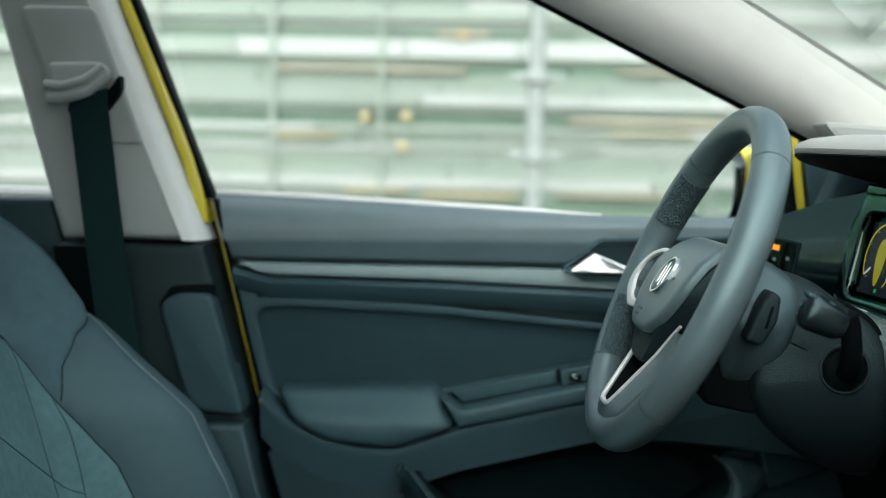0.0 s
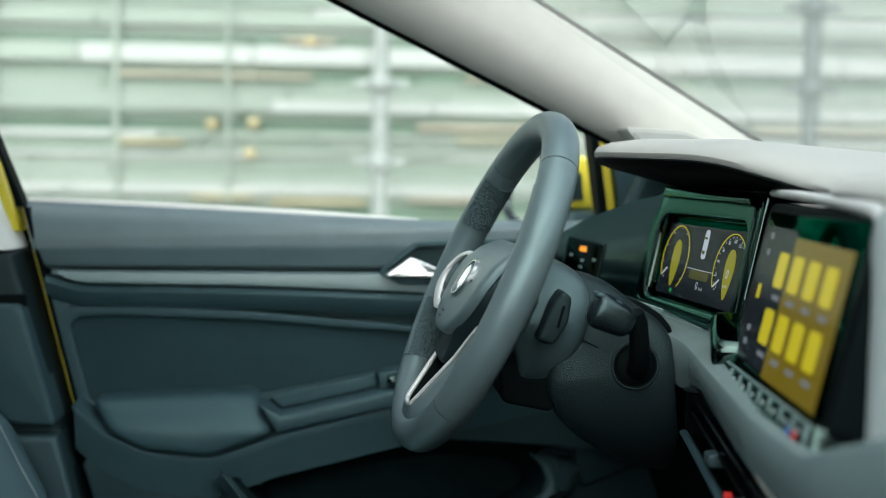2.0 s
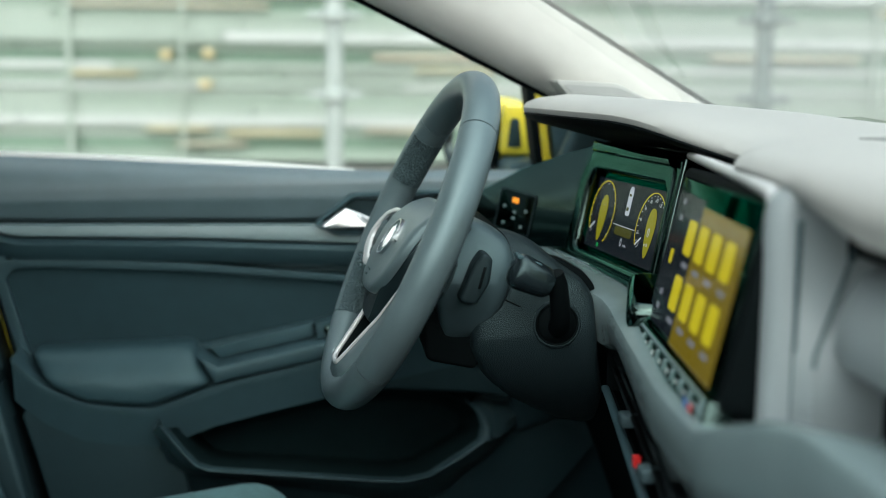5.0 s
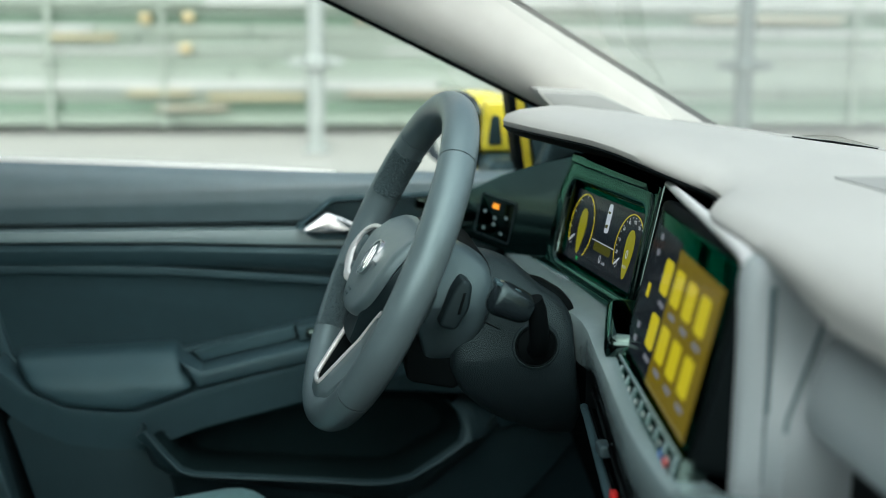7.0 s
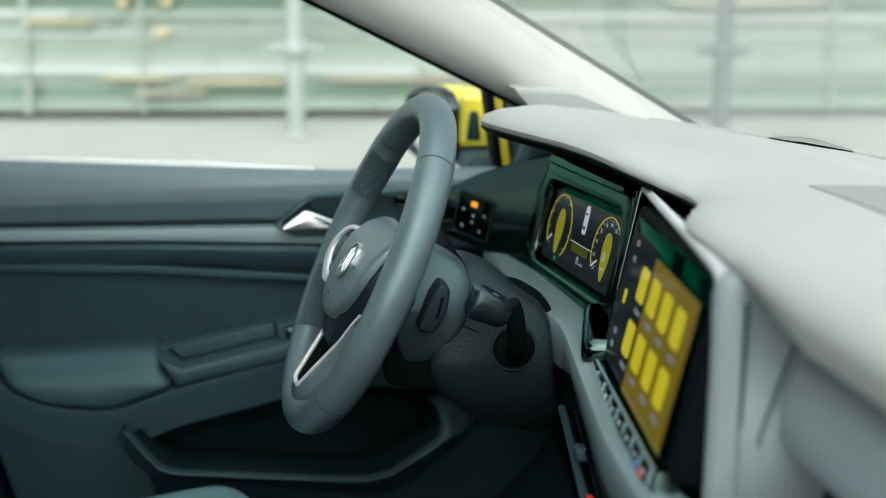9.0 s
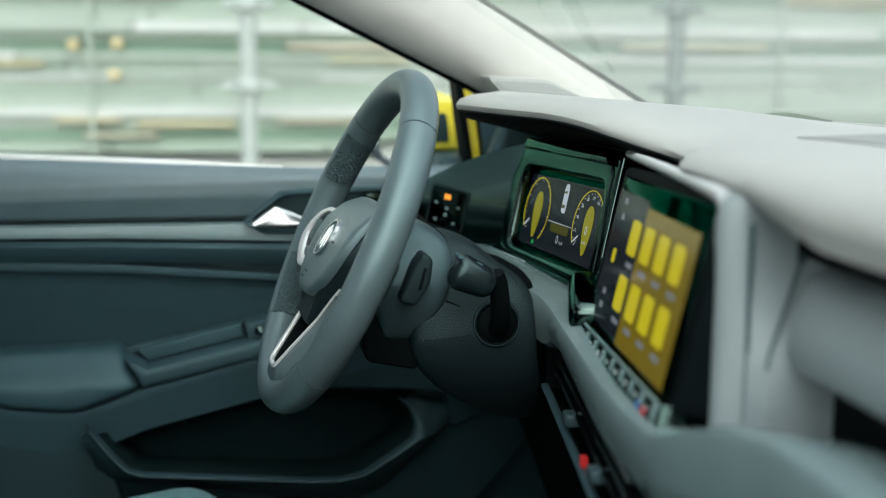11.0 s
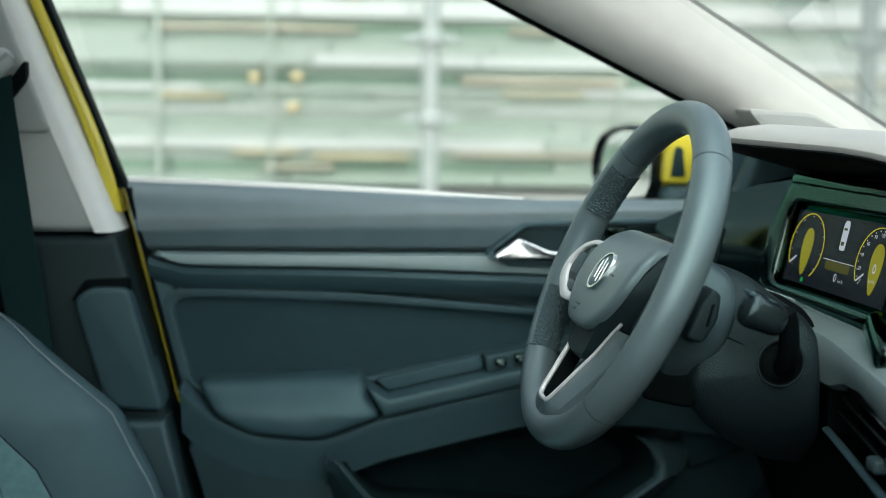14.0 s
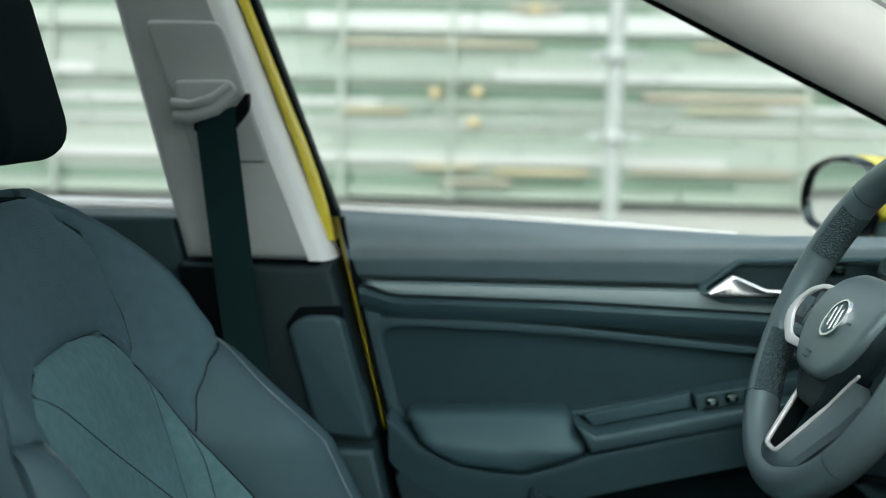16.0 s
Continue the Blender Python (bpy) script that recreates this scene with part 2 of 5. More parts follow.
def thick(bm, d):
    """Gives a skin a thickness of d on the side away from the cabin's open window."""
    bmesh.ops.recalc_face_normals(bm, faces=bm.faces)
    mid = sum((v.co for v in bm.verts), Vector()) / len(bm.verts)
    lean = sum((f.normal * f.calc_area() for f in bm.faces), Vector())
    if lean.dot(Vector((0.1, 0.0, 1.05)) - mid) < 0:
        bmesh.ops.reverse_faces(bm, faces=bm.faces)
    bm.normal_update()
    skin, rim = list(bm.faces), [e for e in bm.edges if e.is_boundary]
    twin = {v: bm.verts.new(v.co - v.normal * d) for v in list(bm.verts)}
    for f in skin:
        bm.faces.new([twin[v] for v in reversed(f.verts)])
    for e in rim:
        a, b = e.verts
        bm.faces.new((a, b, twin[b], twin[a]))
    return bm


def tube(points, r, sides=12, closed=False, flat=1.0, up=(0, 0, 1)):
    """A round bar along points; flat squeezes it along up."""
    pts = [Vector(p) for p in points]
    n = len(pts)
    rows = []
    for i, p in enumerate(pts):
        d = (pts[(i + 1) % n] - pts[i - 1]) if closed else (pts[min(i + 1, n - 1)] - pts[max(i - 1, 0)])
        d.normalize()
        a = Vector(up) - d * d.dot(Vector(up))
        if a.length < 1e-4:
            a = Vector((1, 0, 0)) - d * d.x
        a.normalize()
        b = d.cross(a)
        rr = r(i / max(n - 1, 1)) if callable(r) else r
        rows.append([p + a * (rr * flat * math.sin(q)) + b * (rr * math.cos(q)) for q in (2 * math.pi * k / sides for k in range(sides))])
    if closed:
        rows.append(rows[0])
    bm = sheet(rows, closed=True, caps=not closed)
    if closed:
        bmesh.ops.remove_doubles(bm, verts=bm.verts, dist=1e-6)
    return bm


def disc_ring(c, r0, r1, z0, z1, seg=48, m=None):
    """A flat ring or (r0 = 0) a disc round the local z axis."""
    bm = bmesh.new()
    rows = []
    prof = [(r1, z0), (r1, z1), (max(r0, 1e-4), z1)] + ([(r0, z0)] if r0 else [])
    for r, z in prof + ([prof[0]] if r0 else []):
        rows.append([(c[0] + r * math.cos(2 * math.pi * k / seg), c[1] + r * math.sin(2 * math.pi * k / seg), z) for k in range(seg)])
    bm = sheet(rows, closed=True)
    bmesh.ops.remove_doubles(bm, verts=bm.verts, dist=1e-5)
    if m is not None:
        bm.transform(m)
    return bm


def dome(outline, c, rows, lean=None):
    """A rounded cap over an outline in the x-z plane: rows of (scale round c, depth)."""
    out = []
    for k, y in rows:
        r = []
        for x, z in outline:
            xx, zz = c[0] + (x - c[0]) * k, c[1] + (z - c[1]) * k
            r.append((xx, y + (lean(xx, zz) if lean else 0.0), zz))
        out.append(r)
    return sheet(out, closed=True, caps=True)


def lerp(x, *knots):
    """A broken line through (x, value) knots, softened at the knots."""
    if x <= knots[0][0]:
        return knots[0][1]
    for (a, p), (b, q) in zip(knots, knots[1:]):
        if x <= b:
            s = (x - a) / (b - a)
            return p + (q - p) * s
    return knots[-1][1]


def enumerate_pairs(points, axis):
    """Knots (index, value) of one coordinate, for lerp."""
    return [(i, p[axis]) for i, p in enumerate(points)]


def inside(p, poly):
    """Signed distance from p to a convex or simple outline, negative within."""
    d, odd = 1e9, False
    for (ax, ay), (bx, by) in zip(poly, poly[1:] + poly[:1]):
        ex, ey = bx - ax, by - ay
        s = max(0.0, min(1.0, ((p[0] - ax) * ex + (p[1] - ay) * ey) / (ex * ex + ey * ey)))
        d = min(d, math.hypot(p[0] - ax - s * ex, p[1] - ay - s * ey))
        if (ay > p[1]) != (by > p[1]) and p[0] < (bx - ax) * (p[1] - ay) / (by - ay) + ax:
            odd = not odd
    return -d if odd else d


def rounded(poly, r, seg=4):
    """The outline with its corners cut round."""
    out = []
    n = len(poly)
    for i in range(n):
        p, a, b = Vector(poly[i]), Vector(poly[i - 1]), Vector(poly[(i + 1) % n])
        k = min(r, (a - p).length * 0.45, (b - p).length * 0.45)
        s, e = p + (a - p).normalized() * k, p + (b - p).normalized() * k
        for j in range(seg + 1):
            t = j / seg
            out.append(tuple(s * (1 - t) ** 2 + p * (2 * t * (1 - t)) + e * t * t))
    return out


def span(a, b, n):
    return [a + (b - a) * i / (n - 1) for i in range(n)]


def facing(o, u, v):
    """The frame of a panel: x to its right, y into it, z up it."""
    u, v = Vector(u).normalized(), Vector(v).normalized()
    n = u.cross(v).normalized()
    v = n.cross(u)
    m = Matrix((u, -n, v)).transposed().to_4x4()
    m.translation = o
    return m


# ---- the yard: road, deck, glass-slat wall, posts ----
def yard():
    bm = bmesh.new()
    bmesh.ops.create_grid(bm, x_segments=8, y_segments=8, size=400)
    tagged(finish(bm, "ground", M_ROAD), "flat grey asphalt paving of the yard", "ground", kind="structure")
    tagged(finish(block((2.0, 16.1, 0.36), (40, 28, 0.74), 0.02), "deck", M_DECK), "raised pale concrete deck beside the car", "deck", kind="structure")
    wall = tagged(new("wall_north"), "long wall of horizontal pale green glass slats and white rails", "wall", kind="structure")
    part("backing", block((2.0, 4.42, 1.38), (24, 0.1, 1.28), 0), M_SLAT_G, wall, "grey-green backing sheet")
    rng = random.Random(4)
    P, G, D, W, S = M_SLAT, M_SLAT_G, M_SLAT_D, M_SLAT_W, M_STEEL
    bands = [(0.760, 0.794, (G,), 0.012), (0.797, 0.834, (D, G, D), 0.02), (0.836, 0.870, (D, G, P), 0.012), (0.873, 0.899, (W, P), -0.012), (0.902, 0.931, (P,), 0.0), (0.934, 0.962, (P, G), 0.004),
             (0.965, 0.986, (P,), 0.0), (0.988, 1.000, (W, P), -0.010), (1.003, 1.018, (P, G), 0.0), (1.021, 1.044, (P, G), 0.006), (1.047, 1.068, (W, P, P), -0.008), (1.071, 1.104, (D, D, G), 0.024), (1.107, 1.130, (G, P), 0.006),
             (1.133, 1.163, (W, W, P), -0.014), (1.166, 1.196, (P,), 0.0), (1.199, 1.228, (P, G), 0.003), (1.231, 1.264, (G, D, P), 0.016), (1.267, 1.277, (P, G), 0.0), (1.280, 1.338, (W, W, P), -0.010), (1.341, 1.366, (D, G, G), 0.018)]
    z = 1.369
    while z < 1.96:
        h = rng.uniform(0.018, 0.048)
        bands.append((z, z + h, rng.choice(((P,), (P, G), (W, P), (G, D), (P, W))), rng.uniform(-0.01, 0.02)))
        z += h + 0.003
    for z0, z1, mats, dy in bands:
        x = -9.0 - rng.random()
        while x < 12:
            w = rng.uniform(0.35, 1.5)
            part("slat", block((x + w / 2, 4.065 + dy, (z0 + z1) / 2), (w - 0.004, 0.05, z1 - z0), 0.003, 1), rng.choice(mats), wall)
            x += w
    # boards and bundles kept between the slats
    for x, z, w, hh, mat in ((0.62, 1.090, 0.52, 0.022, M_TAN), (-0.48, 1.032, 0.21, 0.016, M_SAND), (-0.28, 1.243, 0.62, 0.014, M_TAN), (0.62, 1.246, 0.22, 0.014, M_TAN), (0.05, 0.850, 0.30, 0.018, M_SAND),
                             (0.62, 1.052, 0.26, 0.012, M_SAND), (0.58, 0.860, 0.5, 0.016, M_TAN), (-0.25, 0.862, 0.2, 0.014, M_SAND), (0.02, 1.354, 0.16, 0.014, M_TAN), (-0.15, 0.815, 0.22, 0.014, M_TAN),
                             (1.7, 1.10, 0.5, 0.018, M_TAN), (2.2, 1.25, 0.4, 0.016, M_SAND)):
        tagged(finish(block((x, 4.036, z), (w, 0.03, hh), 0.004), "board", mat), "weathered tan board lying in the slat wall", "board", "boards in the slat wall")
    for x, z in ((-0.155, 1.095), (-0.285, 1.090), (0.02, 1.352), (-0.165, 1.0)):
        tagged(finish(block((x, 4.03, z), (0.034, 0.04, 0.028), 0.010), "cap", M_CAP), "small straw-yellow end cap on the slat wall", "cap", "caps on the slat wall")
    for x, w in ((-0.235, 0.014), (-0.58, 0.018), (-0.95, 0.012), (0.86, 0.014), (2.0, 0.014), (-1.5, 0.014)):
        part("mullion", block((x, 4.024, 1.38), (w, 0.014, 1.26), 0.003), M_SLAT, wall)

    def post(x, y, steel):
        p = thing("post", "galvanised steel scaffold post with clamp collars on the deck", "post", "posts along the wall")
        part("tube", tube([(0, 0, 0), (0, 0, 1.6)], 0.024, 20), steel, p)
        part("foot_plate", block((0, 0, 0.008), (0.07, 0.07, 0.012), 0.003), steel, p)
        for z in (0.25, 0.468, 0.69, 0.91, 1.3):
            part("collar", tube([(0, 0, z - 0.018), (0, 0, z - 0.012), (0, 0, z + 0.012), (0, 0, z + 0.018)], lambda s: 0.040 if 0.2 < s < 0.8 else 0.034, 20), steel, p)
            part("lug", block((0.0, 0.0, z), (0.15, 0.022, 0.02), 0.006), steel, p)
        p.location = (x, y, 0.73)
    for x, y in ((0.232, 3.53), (1.405, 3.40), (2.58, 3.3), (-2.1, 3.65)):
        post(x, y, M_STEEL_D if x > 1 else M_STEEL)
    # out of view: added to give the gloss trim something green to reflect
    tagged(finish(block((2.0, -9.0, 0.45), (40, 0.2, 0.9), 0), "wall_south", M_HEDGE), "low green wall, unseen, added for reflections", "wall", kind="structure")


yard()

# ---- the car's shell ----
XREAR = ((0.30, -0.10), (0.57, -0.174), (0.652, -0.191), (0.805, -0.229), (0.934, -0.261))


SCREEN_BASE = ((0.12, 0.70), (0.4, 0.78), (0.9, 0.82), (1.18, 0.760), (1.43, 0.672), (1.6, 0.60))


def strip_between(za, zb, left, right, n=14):
    """Outline of an upright band whose left and right edges are functions of the height."""
    zs = span(za, zb, n)
    return [(left(z), z) for z in zs] + [(right(z), z) for z in reversed(zs)]


def shell():
    car = thing("car_body", "yellow compact hatchback body with light grey pillars and a dark floor", "car")
    part("roof", block((-0.84, 0.915, 1.43), (1.84, 1.11, 0.05), 0.02), M_HEAD, car, "light grey headliner")
    part("floor_pan", block((-0.3, 0.90, 0.24), (2.6, 1.5, 0.06), 0.01), M_CARPET, car, "black carpeted floor")
    part("bulkhead", block((0.98, 0.90, 0.48), (0.06, 1.5, 0.50), 0.01), M_CARPET, car)
    part("sill", block((0.2, 1.66, 0.27), (2.4, 0.10, 0.12), 0.02), M_PLASTIC, car)
    part("tunnel", block((0.1, 0.90, 0.43), (1.1, 0.24, 0.38), 0.04), M_CARPET, car, "black centre console")
    part("rear_bench", block((-1.25, 0.90, 0.60), (0.5, 1.3, 0.7), 0.08), M_FABRIC, car, "dark cloth rear bench")
    # windscreen pillar of the driver's side
    rows = []
    for s in span(0, 1, 24):
        xl = -0.30 + 0.98 * s
        xu = -0.02 + 0.78 * s
        lo = Vector((0.002 + 0.981 * xl, 1.545, 0.020 + 0.981 * (1.198 - 0.487 * (xl - 0.119))))
        hi = Vector((-0.001 + 1.0133 * xu, 1.520, -0.014 + 1.0133 * (1.18 - 0.593 * (xu - 0.372))))
        q = [lo + Vector((0, 0.012, 0.002)), lo, lo.lerp(hi, 0.08) + Vector((0, -0.014, 0))]
        q += [lo.lerp(hi, k) + Vector((0, -0.018 - 0.018 * math.sin(math.pi * k), 0)) for k in (0.3, 0.55, 0.8)]
        q += [hi + Vector((0, -0.024, -0.002)), hi + Vector((0, -0.018, 0)), hi + Vector((0.0, 0.03, -0.014))]
        rows.append(q)
    part("pillar_trim", thick(sheet(rows), 0.012), M_HEAD, car, "light cream windscreen pillar cover")
    u = [(1.0133 * x, 1.515, -0.014 + 1.0133 * (1.184 - 0.593 * (x - 0.372))) for x in span(-0.02, 0.76, 12)]
    part("screen_seal", tube(u, 0.004, 8), M_BLACK, car)
    lo = [(0.002 + 0.981 * x, 1.557, 0.020 + 0.981 * (1.196 - 0.487 * (x - 0.119))) for x in span(-0.30, 0.62, 12)]
    part("door_seal", tube(lo, 0.0035, 8), M_BLACK, car)
    pad = rounded([(0.470, 1.040), (0.545, 1.036), (0.640, 0.990), (0.50, 1.008)], 0.008)
    part("pillar_foot", prism(pad, 1.462, 1.53, 0.004), M_DASH, car, "pale pillar foot panel")
    inner = [(0.542 + (x - 0.542) * 0.90, 1.020 + (z - 1.020) * 0.74) for x, z in pad]
    part("foot_grille", prism(inner, 1.4605, 1.47, 0.001), M_GRILLE, car, "grey tweeter grille")
    # windscreen
    rows = [[(0.02 + (lerp(0.28 + 1.24 * k, *SCREEN_BASE) - 0.02) * s, 0.28 + 1.24 * k, 1.405 - 0.405 * s) for k in span(0, 1, 13)] for s in span(0, 1, 9)]
    g = part("windscreen", sheet(rows), M_SHIELD, car, "clear windscreen")
    g.visible_shadow = False
    part("screen_base_seal", tube([(lerp(y, *SCREEN_BASE) + 0.004, y, 0.998) for y in span(0.2, 1.56, 30)], 0.003, 8), M_DASH, car)
    # open near side, and the tail
    part("near_sill", block((0.2, 0.14, 0.33), (1.3, 0.14, 0.24), 0.03), M_PLASTIC, car, "dark door sill of the open near side")
    part("near_door_skin", block((0.28, 0.06, 0.60), (1.24, 0.03, 0.62), 0.012), M_YELLOW, car, "yellow skin of the passenger door")
    part("near_door_trim", block((0.28, 0.115, 0.60), (1.24, 0.07, 0.60), 0.02), M_PLASTIC, car, "dark trim of the passenger door under its open window")
    part("near_rear_side", block((-1.15, 0.105, 0.61), (1.28, 0.12, 0.62), 0.02), M_PLASTIC, car)
    part("near_pillar", block((-0.42, 0.30, 1.13), (0.16, 0.08, 0.56), 0.02), M_BPIL, car)
    part("near_rear_window", block((-1.15, 0.30, 1.15), (1.28, 0.02, 0.52), 0.004), M_GLOSS, car, "dark tinted rear window")
    part("tail", block((-1.80, 0.90, 0.64), (0.08, 1.5, 0.74), 0.02), M_PLASTIC, car)
    # door-side pillar: upper light trim
    left = lambda z: -0.442 - 0.2844 * (z - 0.877)
    right = lambda z: -0.268 - 0.405 * (z - 0.876)
    part("pillar_cover", prism(strip_between(0.878, 1.44, left, lambda z: right(z) - 0.010), 1.574, 1.66, 0.016, 4), M_BPIL, car, "light grey belt pillar cover")
    panel = rounded([(-0.490, 1.166), (-0.398, 1.166), (-0.336, 0.998), (-0.428, 0.998)], 0.012)
    part("pillar_panel", prism(panel, 1.567, 1.58, 0.004), M_BPIL, car)
    # rounded edge of the cover, painted lighter where window light falls
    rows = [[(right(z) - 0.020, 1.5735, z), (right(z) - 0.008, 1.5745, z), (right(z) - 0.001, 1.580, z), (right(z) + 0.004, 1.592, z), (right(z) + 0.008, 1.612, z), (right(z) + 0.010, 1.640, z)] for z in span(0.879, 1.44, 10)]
    part("pillar_return", thick(sheet(rows), 0.004), M_BPIL_LIT, car, "rounded pillar edge, lightened as if lit")
    part("frame_edge", prism(strip_between(0.90, 1.44, lambda z: lerp(z, (0.90, -0.274), (0.93, -0.283), (1.0, -0.306), (1.2, -0.388), (1.44, -0.485)),
                                           lambda z: lerp(z, (0.90, -0.263), (0.93, -0.268), (1.0, -0.290), (1.2, -0.375), (1.44, -0.472))), 1.61, 1.66, 0.003), M_YELLOW, car, "yellow painted door aperture edge")
    # lower dark pillar and its covers
    low = [(-0.447, 0.874), (-0.262, 0.874), (-0.232, 0.77), (-0.200, 0.64), (-0.165, 0.50), (-0.115, 0.28), (-0.42, 0.28)]
    part("pillar_base", prism(low, 1.570, 1.66, 0.01), M_SKIRT, car, "dark plastic pillar base")
    # black strip laid on the base, painting the dark of the gap
    part("pillar_gap_shade", prism([(-0.449, 0.870), (-0.400, 0.870), (-0.360, 0.66), (-0.410, 0.66)], 1.562, 1.575, 0.002), M_BLACK, car, "black strip for the shaded gap beside the belt")
    # raised black patch painting the shadow along the box's top
    part("box_top_shade", prism(rounded([(-0.318, 0.796), (-0.300, 0.823), (-0.246, 0.826), (-0.246, 0.806), (-0.290, 0.806)], 0.006), 1.564, 1.575, 0.002), M_BLACK, car)
    cov = rounded([(-0.312, 0.800), (-0.292, 0.815), (-0.246, 0.815), (-0.204, 0.664), (-0.262, 0.668), (-0.278, 0.684)], 0.012)
    part("pillar_box", prism(cov, 1.548, 1.60, 0.010, 4), M_PLASTIC, car)
    part("shut_panel", prism([(-0.40, 0.912), (-0.20, 0.912), (0.02, 0.28), (-0.40, 0.28)], 1.700, 1.72), M_BLACK, car, "black door shut")
    part("sill_cover", prism([(-0.36, 0.655), (-0.203, 0.655), (-0.12, 0.30), (-0.36, 0.30)], 1.545, 1.60, 0.01), M_RIM, car)
    # rear door beyond the pillar
    part("rear_door_trim", prism([(-1.5, 0.926), (-0.462, 0.926), (-0.445, 0.86), (-0.38, 0.35), (-1.5, 0.35)], 1.60, 1.70, 0.008), M_CARD, car, "dark rear door trim")
    # rear waist edge in the same whitened colour
    part("rear_waist", tube([(-1.5, 1.735, 0.931), (-0.46, 1.735, 0.926)], 0.010, 8), M_WAIST, car)


shell()


# ---- driver's door ----
def driver_door():
    door = thing("driver_door", "closed driver's door with slate trim, padded armrest and open map pocket", "car door")
    xl = lambda z: lerp(z, *XREAR)
    waist = lambda x: lerp(x, (-0.27, 0.9365), (-0.15, 0.9330), (-0.05, 0.9295), (0.05, 0.9255), (0.20, 0.9200), (0.45, 0.9120), (0.62, 0.908))
    hexa = [(0.192, 0.853), (0.236, 0.887), (0.385, 0.893), (0.43, 0.893), (0.43, 0.846), (0.215, 0.844)]
    rows = []
    for i in range(150):
        s = i / 149
        row = []
        x0 = -0.255 + 0.875 * s
        zr = lerp(x0, (-0.26, 0.903), (0.03, 0.912), (0.33, 0.921), (0.6, 0.923))
        zs = max(waist(x0), zr - 0.002)
        zz = [0.849, 0.851, 0.854] + span(0.858, zr - 0.014, 12)
        prof = []
        for z in zz:
            k = (z - 0.849) / (zr - 0.849)
            y = 1.612 + 0.03 * max(0, (0.12 - k) / 0.12) ** 2 + 0.030 * max(0, 0.52 - k)
            prof.append((y, z))
        prof += [(1.612 + 0.033 * (1 - math.cos(a)) ** 0.85, zr - 0.014 + (zs - zr + 0.014) * math.sin(a)) for a in span(0.12, 1.57, 9)] + [(1.648, zs - 0.02)]
        for y, z in prof:
            x = xl(z) + (0.62 - xl(z)) * s
            d = inside((x, z), hexa)
            y += 0.036 * max(0.0, min(1.0, -d / 0.010)) ** 0.7 if d < 0 else 0
            row.append((x, y, z))
        rows.append(row)
    part("upper_pad", thick(sheet(rows), 0.01), M_SOFT, door, "soft slate upper door pad")
    part("handle_bezel", ring_prism([(x * 1.0, z) for x, z in rounded([(0.186, 0.851), (0.234, 0.892), (0.388, 0.898), (0.437, 0.898), (0.437, 0.842), (0.212, 0.839)], 0.006)],
                                    rounded([(0.195, 0.854), (0.238, 0.886), (0.386, 0.892), (0.430, 0.892), (0.430, 0.848), (0.217, 0.846)], 0.006), 1.606, 1.625, 0.0015), M_PLASTIC, door)
    part("door_handle", prism(rounded([(0.196, 0.851), (0.226, 0.8735), (0.238, 0.870), (0.268, 0.8575), (0.40, 0.854), (0.40, 0.845), (0.20, 0.845)], 0.004), 1.590, 1.612, 0.003), M_CHROME, door, "satin chrome door handle")
    part("handle_base", prism([(0.19, 0.849), (0.42, 0.849), (0.42, 0.838), (0.215, 0.838)], 1.596, 1.62, 0.003), M_PLASTIC, door)
    part("lock_button", prism(rounded([(0.345, 0.870), (0.372, 0.870), (0.372, 0.886), (0.345, 0.886)], 0.003), 1.630, 1.655, 0.002), M_GLOSS, door)
    zl = lambda x: lerp(x, (-0.222, 0.849), (-0.205, 0.840), (-0.187, 0.8355), (0.03, 0.8335), (0.24, 0.827), (0.62, 0.812))
    xs = span(-0.222, 0.62, 60)
    rows = [[(x, 1.622, 0.851), (x, 1.606, 0.8495), (x, 1.6035, (0.849 + zl(x)) / 2), (x, 1.604, zl(x) + 0.0015), (x, 1.62, zl(x) - 0.0005)] for x in xs]
    part("decor_strip", thick(sheet(rows), 0.004), M_STRIP, door, "satin grey decor strip")
    rows = []
    for x in span(-0.231, 0.62, 60):
        a = zl(x) - 0.001 if x > -0.187 else lerp(x, (-0.231, 0.846), (-0.187, 0.8345))
        rows.append([(x, 1.63, a), (x, 1.609, a - 0.002), (x, 1.604, a - 0.009), (x, 1.6055, a - 0.014), (x, 1.608, a - 0.020), (x, 1.6115, a - 0.025), (x, 1.6155, a - 0.030), (x, 1.645, a - 0.033)])
    part("mid_rail", thick(sheet(rows), 0.006), M_PLASTIC, door)
    part("door_card", prism([(xl(0.92), 0.90), (0.62, 0.90), (0.62, 0.68), (xl(0.66), 0.66)], 1.645, 1.695), M_PLASTIC, door, "dark plastic door card")
    ins = rounded([(-0.207, 0.783), (-0.196, 0.796), (-0.157, 0.798), (0.03, 0.792), (0.266, 0.774), (0.44, 0.757), (0.19, 0.7225), (0.04, 0.690), (-0.180, 0.678)], 0.008)
    part("insert", prism(ins, 1.628, 1.648, 0.006), M_INSERT, door, "dark cloth door insert")
    part("insert_border", ring_prism([(0.12 + (x - 0.12) * 1.030, 0.735 + (z - 0.735) * 1.14) for x, z in ins], [(0.12 + (x - 0.12) * 0.990, 0.735 + (z - 0.735) * 0.95) for x, z in ins], 1.616, 1.648, 0.0045), M_PLASTIC, door)
    part("rear_border", prism([(-0.237, 0.840), (-0.20, 0.806), (-0.213, 0.786), (-0.184, 0.676), (-0.150, 0.648), (-0.189, 0.648)], 1.616, 1.66, 0.004), M_PLASTIC, door)
    arm = rounded([(-0.172, 0.693), (0.033, 0.701), (0.060, 0.652), (-0.018, 0.624), (-0.105, 0.632), (-0.147, 0.654)], 0.012)
